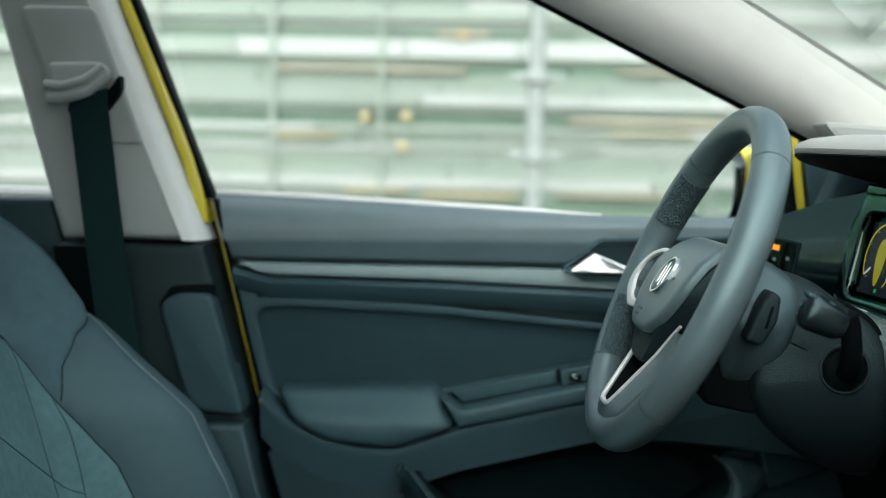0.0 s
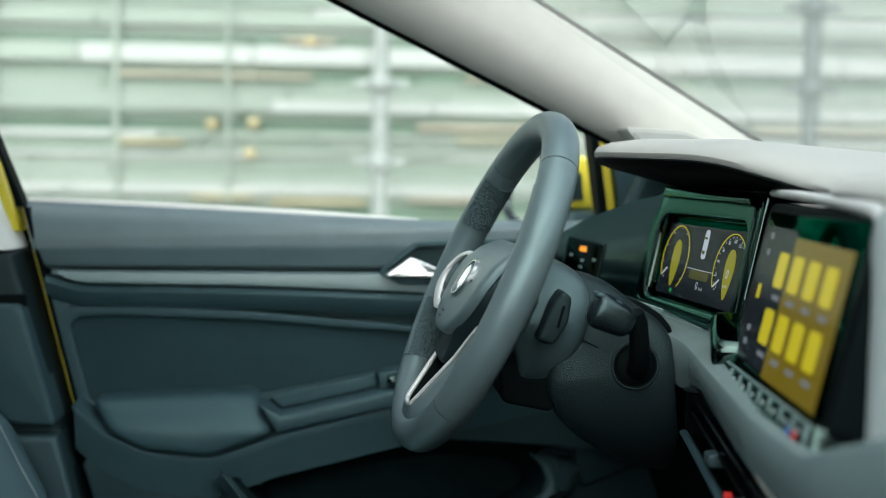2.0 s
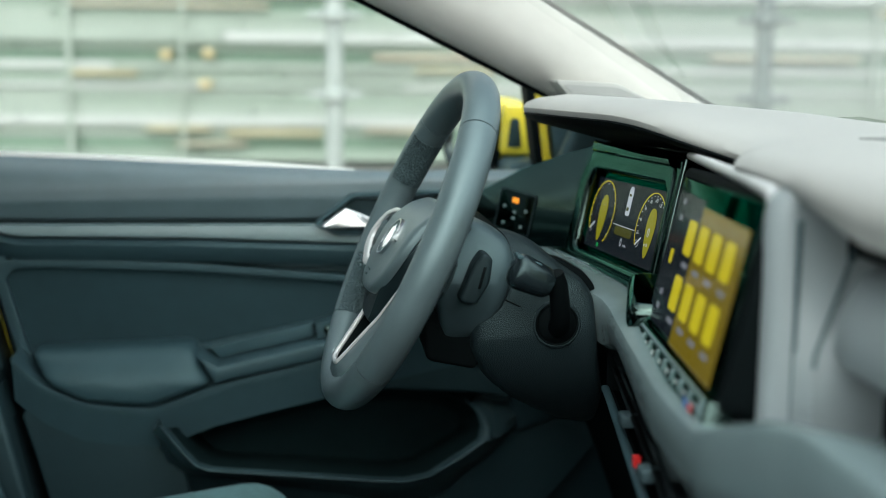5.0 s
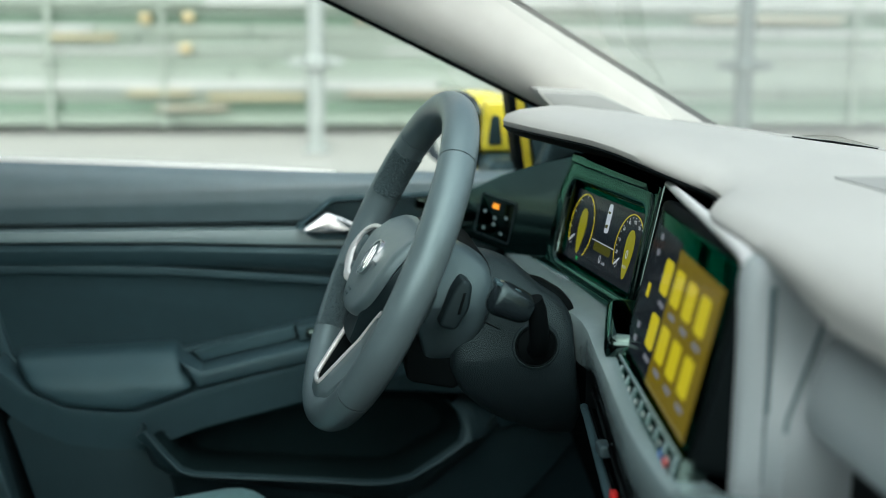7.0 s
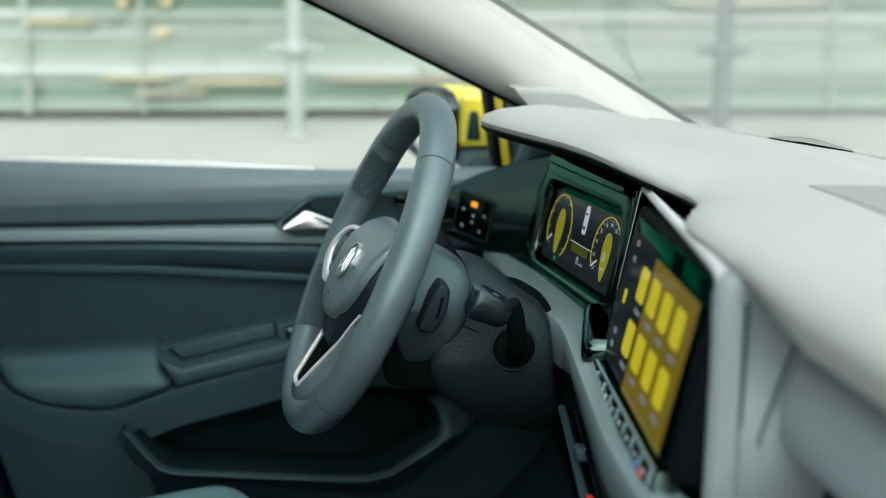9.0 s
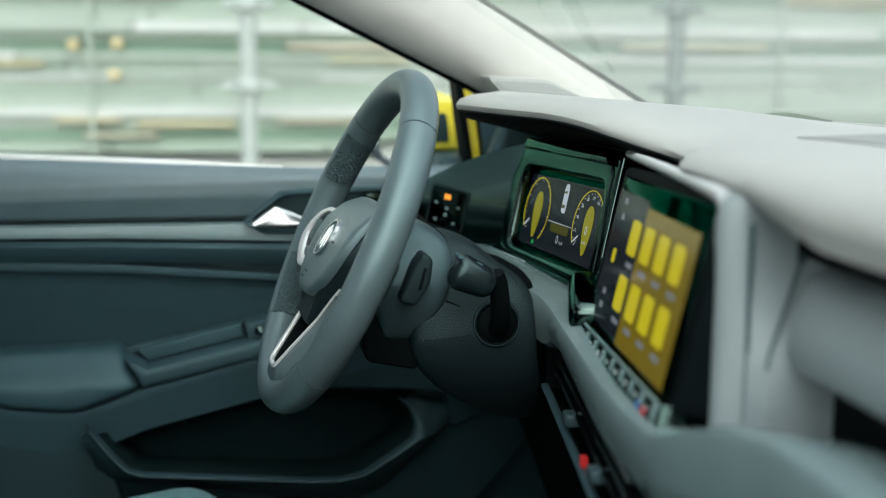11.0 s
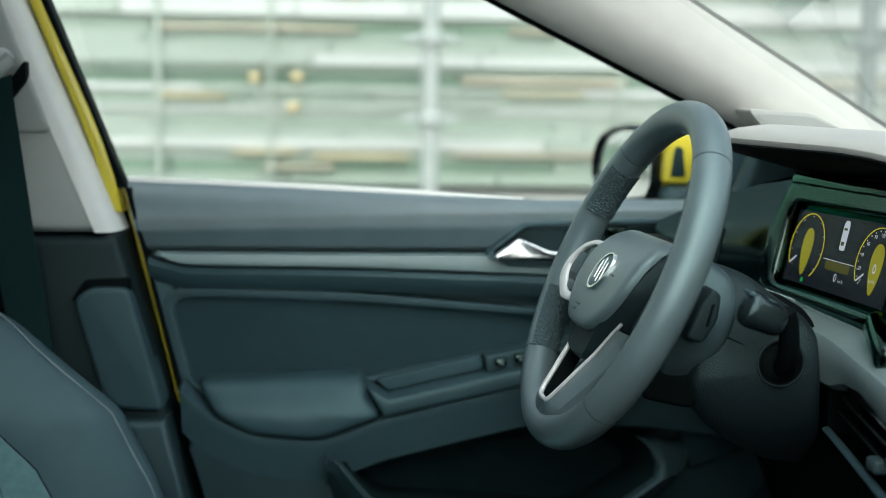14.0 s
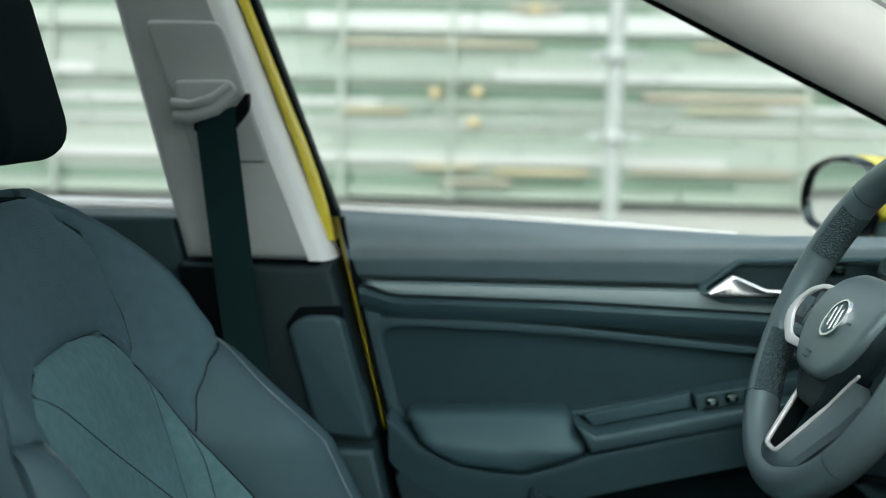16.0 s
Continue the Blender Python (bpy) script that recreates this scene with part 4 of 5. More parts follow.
def steering_wheel():
    w = thing("steering_wheel", "slate leather steering wheel with satin chrome spoke trim", "steering wheel")
    cuts = [radians(a) for a in (47, 133, 223, 317, 407)]
    for i, (a, b) in enumerate(zip(cuts, cuts[1:])):
        bm = sheet(rim_rows(a + 0.004, b - 0.004, 46), closed=True, caps=True)
        bm.transform(WHEEL)
        part("rim_leather", bm, M_LEATHER, w)
    for a in cuts[:-1]:
        bm = sheet(rim_rows(a - 0.006, a + 0.006, 3, -0.0012), closed=True, caps=True)
        bm.transform(WHEEL)
        part("rim_seam", bm, M_BLACK, w)
    # grip pads on the inner side of the rim
    for a, b in ((140, 162), (196, 224), (18, 40), (-44, -16)):
        rows = []
        for q in span(radians(a), radians(b), 40):
            p = rim_point(q)
            o = Vector((math.cos(q), 0, math.sin(q)))
            rows.append([p + o * (0.0171 * math.cos(k)) + Vector((0, 0.0191 * math.sin(k), 0)) for k in span(radians(120), radians(238), 18)])
        bm = thick(sheet(rows), 0.001)
        bm.transform(WHEEL)
        part("grip", bm, M_PERF, w, "dark scale-patterned leather grip")
    # airbag cover: a domed face that leans away at the top, on a dark skirt
    half = [(0.0, 0.0475), (0.056, 0.0475), (0.073, 0.038), (0.078, 0.012), (0.076, -0.012), (0.066, -0.036), (0.046, -0.054), (0.030, -0.0615), (0.0, -0.064)]
    face = rounded(half + [(-x, z) for x, z in reversed(half[1:-1])], 0.012)
    rows = [[(x * k, hub_depth(z * k) + d, z * k) for x, z in face] for k, d in ((0.30, -0.0004), (0.62, -0.0002), (0.86, 0.0), (0.94, 0.0004), (0.980, 0.0020), (1.0, 0.0052), (1.006, 0.010))]
    cover = sheet(rows, closed=True, caps=True)
    cover.transform(WHEEL)
    h = part("hub", cover, M_LEATHER, w, "slate airbag cover")
    half = [(0.0, 0.045), (0.050, 0.045), (0.070, 0.036), (0.077, 0.010), (0.075, -0.014), (0.064, -0.036), (0.045, -0.062), (0.036, -0.080), (0.028, -0.090), (0.0, -0.092)]
    skirt = rounded(half + [(-x, z) for x, z in reversed(half[1:-1])], 0.012)
    rows = [[(x * k, hub_depth(max(z, -0.06)) + d + 0.16 * max(0.0, -z - 0.055), z * k) for x, z in skirt] for k, d in ((0.90, 0.008), (0.97, 0.0085), (1.0, 0.012), (0.99, 0.040))]
    sk = sheet(rows, closed=True, caps=True)
    sk.transform(WHEEL)
    part("hub_skirt", sk, M_SKIRT, w, "dark hub skirt")
    up = WHEEL @ Matrix(((1, 0, 0, 0), (0, 0.21, -1, 0.0060), (0, 1, 0, -0.010), (0, 0, 0, 1)))
    part("emblem", disc_ring((0, 0.006), 0.0, 0.0205, 0.018, 0.0238, 40, up), M_PLASTIC, h, "round dark badge disc")
    part("emblem_ring", disc_ring((0, 0.006), 0.0186, 0.0209, 0.018, 0.0250, 40, up), M_CHROME, h)
    for bx, bh in ((-0.009, 0.021), (0.0, 0.028), (0.009, 0.021)):
        part("emblem_bar", block((0, 0, 0), (0.0034, bh, 0.0012), 0.0004, 2, up @ Matrix.Translation((bx, 0.006, 0.0243)) @ Matrix.Rotation(radians(20), 4, "Z")), M_CHROME, h)
    for bx, bz, bw in ((0.034, -0.004, 0.011), (-0.014, -0.044, 0.014), (-0.016, -0.050, 0.010)):
        part("cover_mark", block((bx, hub_depth(bz) - 0.0012, bz), (bw, 0.0008, 0.0022), 0, 1, WHEEL), M_HOUSE, h)
    for s in (-1, 1):
        fl = (lambda o: o) if s > 0 else (lambda o: [(-x, z) for x, z in reversed(o)])
        arm = fl([(0.055, 0.026), (0.112, 0.020), (0.150, 0.006), (0.150, -0.022), (0.118, -0.038), (0.060, -0.044)])
        part("spoke", prism(arm, 0.000 if s < 0 else 0.014, 0.018 if s < 0 else 0.026, 0.004, 4, m=WHEEL), M_SKIRT, w)
        seatm = WHEEL @ TIP @ Matrix.Translation((0, 0.003 if s > 0 else 0.0, 0))
        outer = fl(rounded([(0.050, 0.030), (0.086, 0.028), (0.108, 0.020), (0.124, 0.004), (0.130, -0.012), (0.124, -0.026), (0.098, -0.044), (0.062, -0.042)], 0.007))
        inner = fl(rounded([(0.054, 0.024), (0.086, 0.022), (0.103, 0.015), (0.115, 0.003), (0.118, -0.010), (0.112, -0.019), (0.094, -0.034), (0.066, -0.034)], 0.006))
        if s > 0:
            outer, inner = [(max(x, 0.080), z) for x, z in outer], [(max(x, 0.084), z) for x, z in inner]
        part("spoke_trim", ring_prism(outer, inner, -0.001, 0.012, 0.0025, m=seatm), M_SILVER if s < 0 else M_SKIRT, w, "silver button surround" if s < 0 else "dark button surround")
        p = part("button_pod", prism(inner, 0.002, 0.012, 0.001, m=seatm), M_SKIRT, w, "slate button pad")
        for bx, bz, bw, bh in ((0.079, 0.011, 0.026, 0.018), (0.1035, -0.002, 0.019, 0.024), (0.079, -0.010, 0.026, 0.019), (0.090, -0.0265, 0.028, 0.010)):
            k = part("button", block((s * bx, 0.0023, bz), (bw, 0.002, bh), 0.0009, 2, seatm), M_HOUSE if s < 0 else M_SKIRT, p)
            part("button_mark", block((s * bx, 0.0011, bz), (bw * 0.40, 0.0005, 0.0016), 0, 1, seatm), M_PLASTIC, k)
        # split lower spoke: slate body round a bright V
        way = [(0.0, -0.1435), (0.010, -0.1430), (0.0165, -0.1405), (0.0200, -0.1350), (0.0310, -0.1080), (0.0425, -0.0800), (0.0560, -0.0540), (0.0640, -0.0420)]
        dep = lambda z: lerp(z, (-0.160, -0.0190), (-0.138, -0.0145), (-0.080, 0.0), (-0.018, 0.006))
        fine = [(lerp(k, *enumerate_pairs(way, 0)), lerp(k, *enumerate_pairs(way, 1))) for k in span(0, len(way) - 1, 40)]
        line = [Vector((s * x, dep(z), z)) for x, z in fine]
        bm = tube([WHEEL @ p for p in line], lambda k: 0.0028 - 0.0030 * max(0.0, k - 0.6), 10)
        part("spoke_chrome", bm, M_SILVER, w, "bright chrome spoke edging")
        rows, wall = [], []
        for i, p in enumerate(line[:27 if s < 0 else 37]):
            t = line[min(i + 1, len(line) - 1)] - line[max(i - 1, 0)]
            o = Vector((t.z, 0, -t.x)).normalized() * s
            if i == 0:
                o = Vector((0, 0, -1))
            wide = lerp(i / 26, (0.0, 0.020), (0.5, 0.022), (0.85, 0.020), (1.0, 0.004)) if s < 0 else lerp(i / 36, (0.0, 0.020), (0.4, 0.023), (0.7, 0.030), (1.0, 0.034))
            rows.append([WHEEL @ (p + o * a + Vector((0, b, 0))) for a, b in ((0.0005, 0.0005), (0.002, -0.0006), (wide * 0.6, 0.0005), (wide * 0.9, 0.005), (wide, 0.012), (wide * 0.8, 0.020), (0.001, 0.016))])
            wall.append([WHEEL @ (p + o * a + Vector((0, b, 0))) for a, b in ((-0.0008, 0.0008), (-0.0010, 0.008), (-0.0006, 0.018))])
        part("lower_spoke", sheet(rows, closed=True, caps=True), M_LEATHER, w)
        part("spoke_wall", thick(sheet(wall), 0.0006), M_BLACK, w)
    for z, d in ((-0.1330, 0.004), (-0.1375, 0.000)):
        part("spoke_bridge", tube([WHEEL @ Vector((-0.021, d, z)), WHEEL @ Vector((0.0, d - 0.006, z - 0.001)), WHEEL @ Vector((0.021, d, z))], 0.0016, 8), M_CHROME, w)
    part("spoke_back", prism([(-0.030, -0.105), (0.030, -0.105), (0.018, -0.142), (-0.018, -0.142)], 0.022, 0.028, 0.002, m=WHEEL), M_BLACK, w)
    part("hub_back", prism(rounded([(-0.06, 0.04), (0.06, 0.04), (0.05, -0.08), (-0.05, -0.08)], 0.02), 0.030, 0.060, 0.006, m=WHEEL), M_BLACK, w)


steering_wheel()


# ---- steering column ----
def column():
    c = thing("steering_column", "dark grained steering column cover with wiper stalk", "steering column")
    hs = rounded([(0.318, 0.902), (0.345, 0.906), (0.366, 0.896), (0.381, 0.884), (0.3855, 0.864), (0.381, 0.838), (0.372, 0.812), (0.354, 0.786), (0.338, 0.774), (0.318, 0.776), (0.300, 0.85)], 0.010)
    tilt = lambda x, z: 5.0 * max(0.0, z - 0.835) ** 2 + 7.0 * max(0.0, 0.848 - z) ** 2
    part("switch_housing", dome(hs, (0.345, 0.845), ((1.0, 1.345), (1.0, 1.206), (0.992, 1.198), (0.975, 1.192), (0.95, 1.188), (0.91, 1.185), (0.85, 1.183), (0.76, 1.1815), (0.62, 1.1805), (0.45, 1.180), (0.25, 1.180)), tilt), M_HOUSE, c, "slate switch housing")
    seam = [(0.345 + (x - 0.345) * 1.03, 0.845 + (z - 0.845) * 1.015) for x, z in hs]
    part("housing_seam", dome(seam, (0.345, 0.845), ((1.0, 1.345), (1.0, 1.212), (0.98, 1.208), (0.6, 1.207)), tilt), M_BLACK, c)
    # shroud coloured black for the shadow under the housing
    part("column_shroud", prism(rounded([(0.296, 0.822), (0.360, 0.806), (0.352, 0.752), (0.300, 0.762)], 0.008), 1.210, 1.340, 0.010), M_BLACK, c, "lower shroud blackened for shade")
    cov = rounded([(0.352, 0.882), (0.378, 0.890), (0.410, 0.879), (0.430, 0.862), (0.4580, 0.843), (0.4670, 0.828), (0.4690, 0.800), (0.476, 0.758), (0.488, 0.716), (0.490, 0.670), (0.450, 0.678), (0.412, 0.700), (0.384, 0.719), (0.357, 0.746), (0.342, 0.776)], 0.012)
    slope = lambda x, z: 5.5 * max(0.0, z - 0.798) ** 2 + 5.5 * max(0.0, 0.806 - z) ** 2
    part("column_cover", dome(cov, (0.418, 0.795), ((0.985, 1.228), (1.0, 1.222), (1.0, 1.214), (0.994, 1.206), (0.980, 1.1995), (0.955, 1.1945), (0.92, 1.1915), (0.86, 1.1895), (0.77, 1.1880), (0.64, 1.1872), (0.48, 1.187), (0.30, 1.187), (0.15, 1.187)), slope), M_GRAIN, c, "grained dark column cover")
    # solid black crescent that paints the shadow above the cover
    part("cover_shade", dome(rounded([(0.418, 0.866), (0.440, 0.861), (0.462, 0.848), (0.4735, 0.834), (0.4745, 0.815), (0.466, 0.790), (0.43, 0.81)], 0.006), (0.445, 0.83), ((1.0, 1.246), (1.0, 1.232), (0.97, 1.228), (0.8, 1.227))), M_BLACK, c, "black crescent as shade between column and dash")
    line = [(x, 1.1885 + slope(x, z) + (0.0022 if x < 0.375 or x > 0.450 else 0.0), z) for x, z in ((x, lerp(x, (0.372, 0.8285), (0.460, 0.7885))) for x in span(0.374, 0.458, 20)) if abs(x - 0.427) > 0.026]
    for side in (-1, 1):
        run = [p for p in line if (p[0] - 0.427) * side > 0]
        part("cover_seam", tube(run, 0.0008, 6), M_BLACK, c)
    hole = Vector((0.427, 1.188, 0.803))
    circle = [2 * math.pi * k / 40 for k in range(40)]
    ring = [hole + Vector((0.0205 * math.cos(q), -0.001, 0.0205 * math.sin(q))) for q in circle]
    wide = [hole + Vector((0.0222 * math.cos(q), 0.0008, 0.0222 * math.sin(q))) for q in circle]
    part("collar_rim", tube(wide, 0.0022, 12, closed=True, up=(0, 1, 0)), M_GRAIN, c)
    part("stalk_collar", tube(ring, 0.0012, 8, closed=True, up=(0, 1, 0)), M_BLACK, c)
    bm = bmesh.new()
    bmesh.ops.create_uvsphere(bm, u_segments=28, v_segments=16, radius=0.0200)
    for v in bm.verts:
        v.co.y *= 0.30
    bmesh.ops.translate(bm, vec=hole + Vector((0, 0.0005, 0)), verts=bm.verts)
    part("stalk_boot", bm, M_BLACK, c, "black stalk boot")
    st = part("wiper_stalk", tube([hole + Vector(p) for p in ((0.001, 0, -0.003), (0.001, -0.010, 0.000), (0.000, -0.020, 0.010), (-0.003, -0.028, 0.028), (-0.006, -0.033, 0.046), (-0.010, -0.036, 0.056))], lambda s: 0.0108 - 0.0022 * s, 14, up=(1, 0, 0)), M_BLACK, c, "black wiper stalk")
    kn = block((0, 0, 0), (0.046, 0.032, 0.033), 0.0125, 5)
    for v in kn.verts:
        v.co.z *= 1.0 + 6.0 * (v.co.x - 0.0)
    kn.transform(Matrix.Translation((0.395, 1.152, 0.856)) @ Matrix.Rotation(radians(24), 4, "Y") @ Matrix.Rotation(radians(180), 4, "Z"))
    kb = part("stalk_knob", kn, M_KNOB, st)
    for k in (-1, 0, 1):
        cap = block((0, 0, 0), (0.0075, 0.020, 0.004), 0.0014, 3)
        cap.transform(Matrix.Translation((0.391 + 0.0085 * k, 1.1515, 0.8725 - 0.0035 * k)) @ Matrix.Rotation(radians(24), 4, "Y"))
        part("knob_rib", cap, M_HOUSE if k == 0 else M_PLASTIC, kb, "raised grip rib")
    pad = rounded([(0.326, 0.831), (0.340, 0.866), (0.350, 0.8785), (0.3595, 0.872), (0.3565, 0.848), (0.343, 0.826)], 0.006)
    pd = part("shift_paddle", prism(pad, 1.160, 1.200, 0.006), M_SKIRT, c, "dark shift paddle")
    part("paddle_mark", prism([(0.3445, 0.843), (0.3500, 0.864), (0.3530, 0.864), (0.3475, 0.843)], 1.1590, 1.163, 0.001), M_BLACK, pd)


column()


# ---- dashboard ----
DISP = facing((0.513, 1.293, 0.895), (0.115, -1, 0), (0.22, 0, 1))
INFO = facing((0.490, 0.920, 0.890), (-0.09, -1, 0), (0.23, 0, 1))


def dashboard():
    d = thing("dashboard", "grey soft dashboard with hooded driver display and lower decor band", "dashboard")
    nx0 = lambda y: lerp(y, (0.12, 0.50), (0.80, 0.497), (0.88, 0.500), (0.92, 0.508), (0.96, 0.526), (1.00, 0.548), (1.03, 0.554), (1.06, 0.540), (1.10, 0.512), (1.16, 0.484), (1.26, 0.452), (1.37, 0.420), (1.415, 0.423), (1.45, 0.445), (1.50, 0.50), (1.60, 0.60))
    nx = lambda y: sum(nx0(y + q) for q in span(-0.024, 0.024, 9)) / 9
    nz0 = lambda y: lerp(y, (0.12, 0.985), (0.80, 0.984), (0.92, 0.981), (0.98, 0.978), (1.02, 0.979), (1.06, 0.986), (1.085, 0.993), (1.12, 1.002), (1.17, 1.009), (1.39, 1.011), (1.50, 1.004), (1.60, 0.985))
    nz = lambda y: sum(nz0(y + q) for q in span(-0.036, 0.036, 9)) / 9
    rows = []
    for y in span(0.12, 1.60, 150):
        a, b = nx(y), nz(y)
        f = max(lerp(y, *SCREEN_BASE), a + 0.06)
        und = lerp(y, (0.75, 0.03), (1.0, 0.10), (1.40, 0.17), (1.6, 0.05))
        drop = lerp(y, (0.75, 0.055), (1.0, 0.040), (1.40, 0.052), (1.6, 0.04))
        big = lerp(y, (0.66, 1.0), (0.76, 0.25), (0.86, 0.0))
        rows.append([(a + und, y, b - drop), (a + und * 0.5 + 0.01 * big, y, b - drop * 0.62 - 0.012 * big), (a + 0.018, y, b - 0.016 - 0.021 * big), (a + 0.006 - 0.004 * big, y, b - 0.011 - 0.020 * big), (a + 0.001, y, b - 0.006 - 0.015 * big), (a, y, b - 0.001 - 0.016 * big), (a + 0.004, y, b + 0.005 - 0.010 * big),
                     (a + 0.018, y, b + 0.010 - 0.005 * big), (a + 0.05, y, b + 0.014), (a + 0.6 * (f - a), y, 1.010 + 0.4 * (b - 1.0)), (f - 0.01, y, 1.000), (f + 0.05, y, 0.985)])
    part("top_pad", thick(sheet([r[2:] for r in rows]), 0.008), M_DASH, d, "soft grey dash top with display hood")
    # the pad skin again from below, black for the cavity's shade
    part("hood_underside", thick(sheet([[(x - 0.001, y, z - 0.002) for x, y, z in r[:5]] for r in rows if r[0][1] > 0.84]), 0.004), M_BLACK, d, "underside of the dash hood, blackened as shade")
    pad_rows = rows

    def pad_height(x, y):
        row = min(pad_rows, key=lambda r: abs(r[0][1] - y))
        return lerp(x, *[(p[0], p[2]) for p in row[5:]])

    cells = []
    for y in span(0.55, 0.985, 30):
        x0, x1 = lerp(y, (0.55, 0.612), (0.84, 0.628), (0.985, 0.636)), lerp(y, (0.55, 0.735), (0.93, 0.705), (0.985, 0.640))
        cells.append([(x, y, pad_height(x, y) + 0.0012) for x in span(x0, x1, 10)])
    part("speaker_grille", thick(sheet(cells), 0.001), M_GRILLE, d, "slightly darker grey speaker grille")
    cells = []
    for k in span(0, 1, 12):
        x, y, w = 0.720 + 0.038 * k, 1.295 - 0.127 * k, 0.0004 + 0.010 * math.sin(math.pi * k)
        cells.append([(x - w / 2, y, pad_height(x - w / 2, y) + 0.0014), (x + w / 2, y, pad_height(x + w / 2, y) + 0.0014)])
    part("screen_slot", thick(sheet(cells), 0.001), M_BLACK, d, "narrow dark slot at the windscreen base")
    # passenger side: rounded bar beside the screen, set-back panel, long pad over a dark slot
    rows = []
    for z, back in ((0.806, 0.0), (0.830, 0.0), (0.868, 0.0), (0.900, 0.0), (0.930, 0.0), (0.955, 0.0), (0.966, 0.002), (0.972, 0.006), (0.975, 0.014)):
        xa, ya = lerp(z, (0.868, 0.511), (0.930, 0.545)), lerp(z, (0.868, 0.748), (0.930, 0.776))
        rows.append([(0.58, 0.805, z), (0.496 + back, 0.794, z), (0.4885 + back, 0.789, z), (0.4865 + back, 0.781, z), (0.4890 + back, 0.772, z), (0.4955 + back, 0.7675, z), (0.503 + back, 0.7665, z), (xa + back, ya, z), (xa + 0.05, ya + 0.002, z)])
    part("screen_cheek", thick(sheet(rows), 0.003), M_CHEEK, d, "grey bar beside the screen")
    # thin dark tubes painting the soft shadow at panel edge and bar crease
    part("panel_shade", tube([(lerp(z, (0.868, 0.511), (0.930, 0.545)) - 0.0005, lerp(z, (0.868, 0.748), (0.930, 0.776)) - 0.002, z) for z in span(0.862, 0.934, 10)], 0.0014, 8), M_HOUSE, d, "dark line as soft shadow beside the panel")
    part("bar_crease_shade", tube([(0.5045, 0.7655, z) for z in span(0.82, 0.955, 10)], lambda k: 0.0012 + 0.0010 * k, 8), M_HOUSE, d)
    part("screen_frame", tube([INFO @ Vector(p) for p in ((-0.205, 0.008, 0.0875), (-0.10, 0.003, 0.0870), (0.05, -0.001, 0.0850), (0.120, -0.001, 0.0825), (0.134, 0.0, 0.078))], lambda k: 0.0036 + 0.0030 * k, 12), M_SILVER, d, "pale satin strip above the screen")
    rows = []
    for y in span(0.12, 0.758, 24):
        k = lerp(y, (0.12, 0.0), (0.735, 0.0), (0.758, 0.012))
        rows.append([(0.58, y, 0.927), (0.545 + k, y, 0.9265), (0.533 + k, y, 0.922), (0.526 + k, y, 0.912), (0.519 + k, y, 0.895), (0.517 + k, y, 0.876), (0.522 + k, y, 0.866), (0.55, y, 0.860)])
    part("mid_pad", thick(sheet(rows), 0.008), M_CHEEK, d, "grey passenger dash pad")
    # black block filling the groove, so its shade is in the colour
    part("groove_shade", block((0.558, 0.452, 0.948), (0.02, 0.665, 0.036), 0.002), M_BLACK, d, "black block as shade in the groove under the dash top")
    part("passenger_slot", block((0.57, 0.44, 0.835), (0.02, 0.655, 0.07), 0.004), M_BLACK, d)
    # decor band: flat shelf before the driver, turning into a slanting rail under the keys
    bb = lambda y: (lerp(y, (0.12, 0.520), (0.66, 0.520), (0.72, 0.500), (0.78, 0.476), (0.90, 0.468), (1.00, 0.473), (1.069, 0.480), (1.10, 0.492), (1.15, 0.512), (1.20, 0.515), (1.30, 0.494), (1.42, 0.468)),
                    lerp(y, (0.12, 0.846), (0.62, 0.846), (0.70, 0.830), (0.76, 0.812), (0.90, 0.810), (1.05, 0.823), (1.15, 0.831), (1.30, 0.838), (1.42, 0.842)))
    be = lambda y: (lerp(y, (0.12, 0.448), (0.62, 0.450), (0.75, 0.440), (0.90, 0.445), (1.00, 0.455), (1.10, 0.465), (1.16, 0.4715), (1.20, 0.472), (1.26, 0.458), (1.32, 0.450), (1.5, 0.445)),
                    lerp(y, (0.12, 0.862), (0.60, 0.860), (0.66, 0.851), (0.727, 0.829), (0.77, 0.813), (0.84, 0.812), (0.90, 0.814), (1.00, 0.8175), (1.15, 0.8225), (1.20, 0.826), (1.30, 0.835), (1.5, 0.840)))
    rows = []
    for y in span(0.12, 1.50, 110):
        (xb, zb), (xe, ze) = bb(y), be(y)
        low = lerp(y, (0.12, 0.085), (0.62, 0.085), (0.80, 0.046), (0.95, 0.040), (1.10, 0.027), (1.15, 0.034), (1.19, 0.050), (1.3, 0.050))
        rows.append([(xb + 0.004, y, zb - 0.006), (xb, y, zb + 0.0005), (xb - 0.003, y, zb + 0.002), (xe * 0.5 + xb * 0.5, y, (ze + zb) / 2 + 0.0026), (xe + 0.006, y, ze + 0.0018), (xe + 0.0015, y, ze), (xe - 0.001, y, ze - 0.005), (xe - 0.001, y, ze - low * 0.55),
                     (xe + 0.002, y, ze - low * 0.9), (xe + 0.008, y, ze - low), (xe + 0.035, y, ze - low - 0.004)])
    part("decor_band", thick(sheet(rows), 0.004), M_BAND, d, "grey decor band")
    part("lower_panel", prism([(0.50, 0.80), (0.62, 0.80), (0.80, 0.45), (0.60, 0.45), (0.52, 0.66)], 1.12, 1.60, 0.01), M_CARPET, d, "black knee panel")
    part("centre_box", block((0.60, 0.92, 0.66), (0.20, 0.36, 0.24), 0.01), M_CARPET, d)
    part("passenger_lower", prism([(0.48, 0.765), (0.62, 0.765), (0.75, 0.40), (0.56, 0.45)], 0.12, 0.74, 0.01), M_PLASTIC, d, "dark glovebox panel")
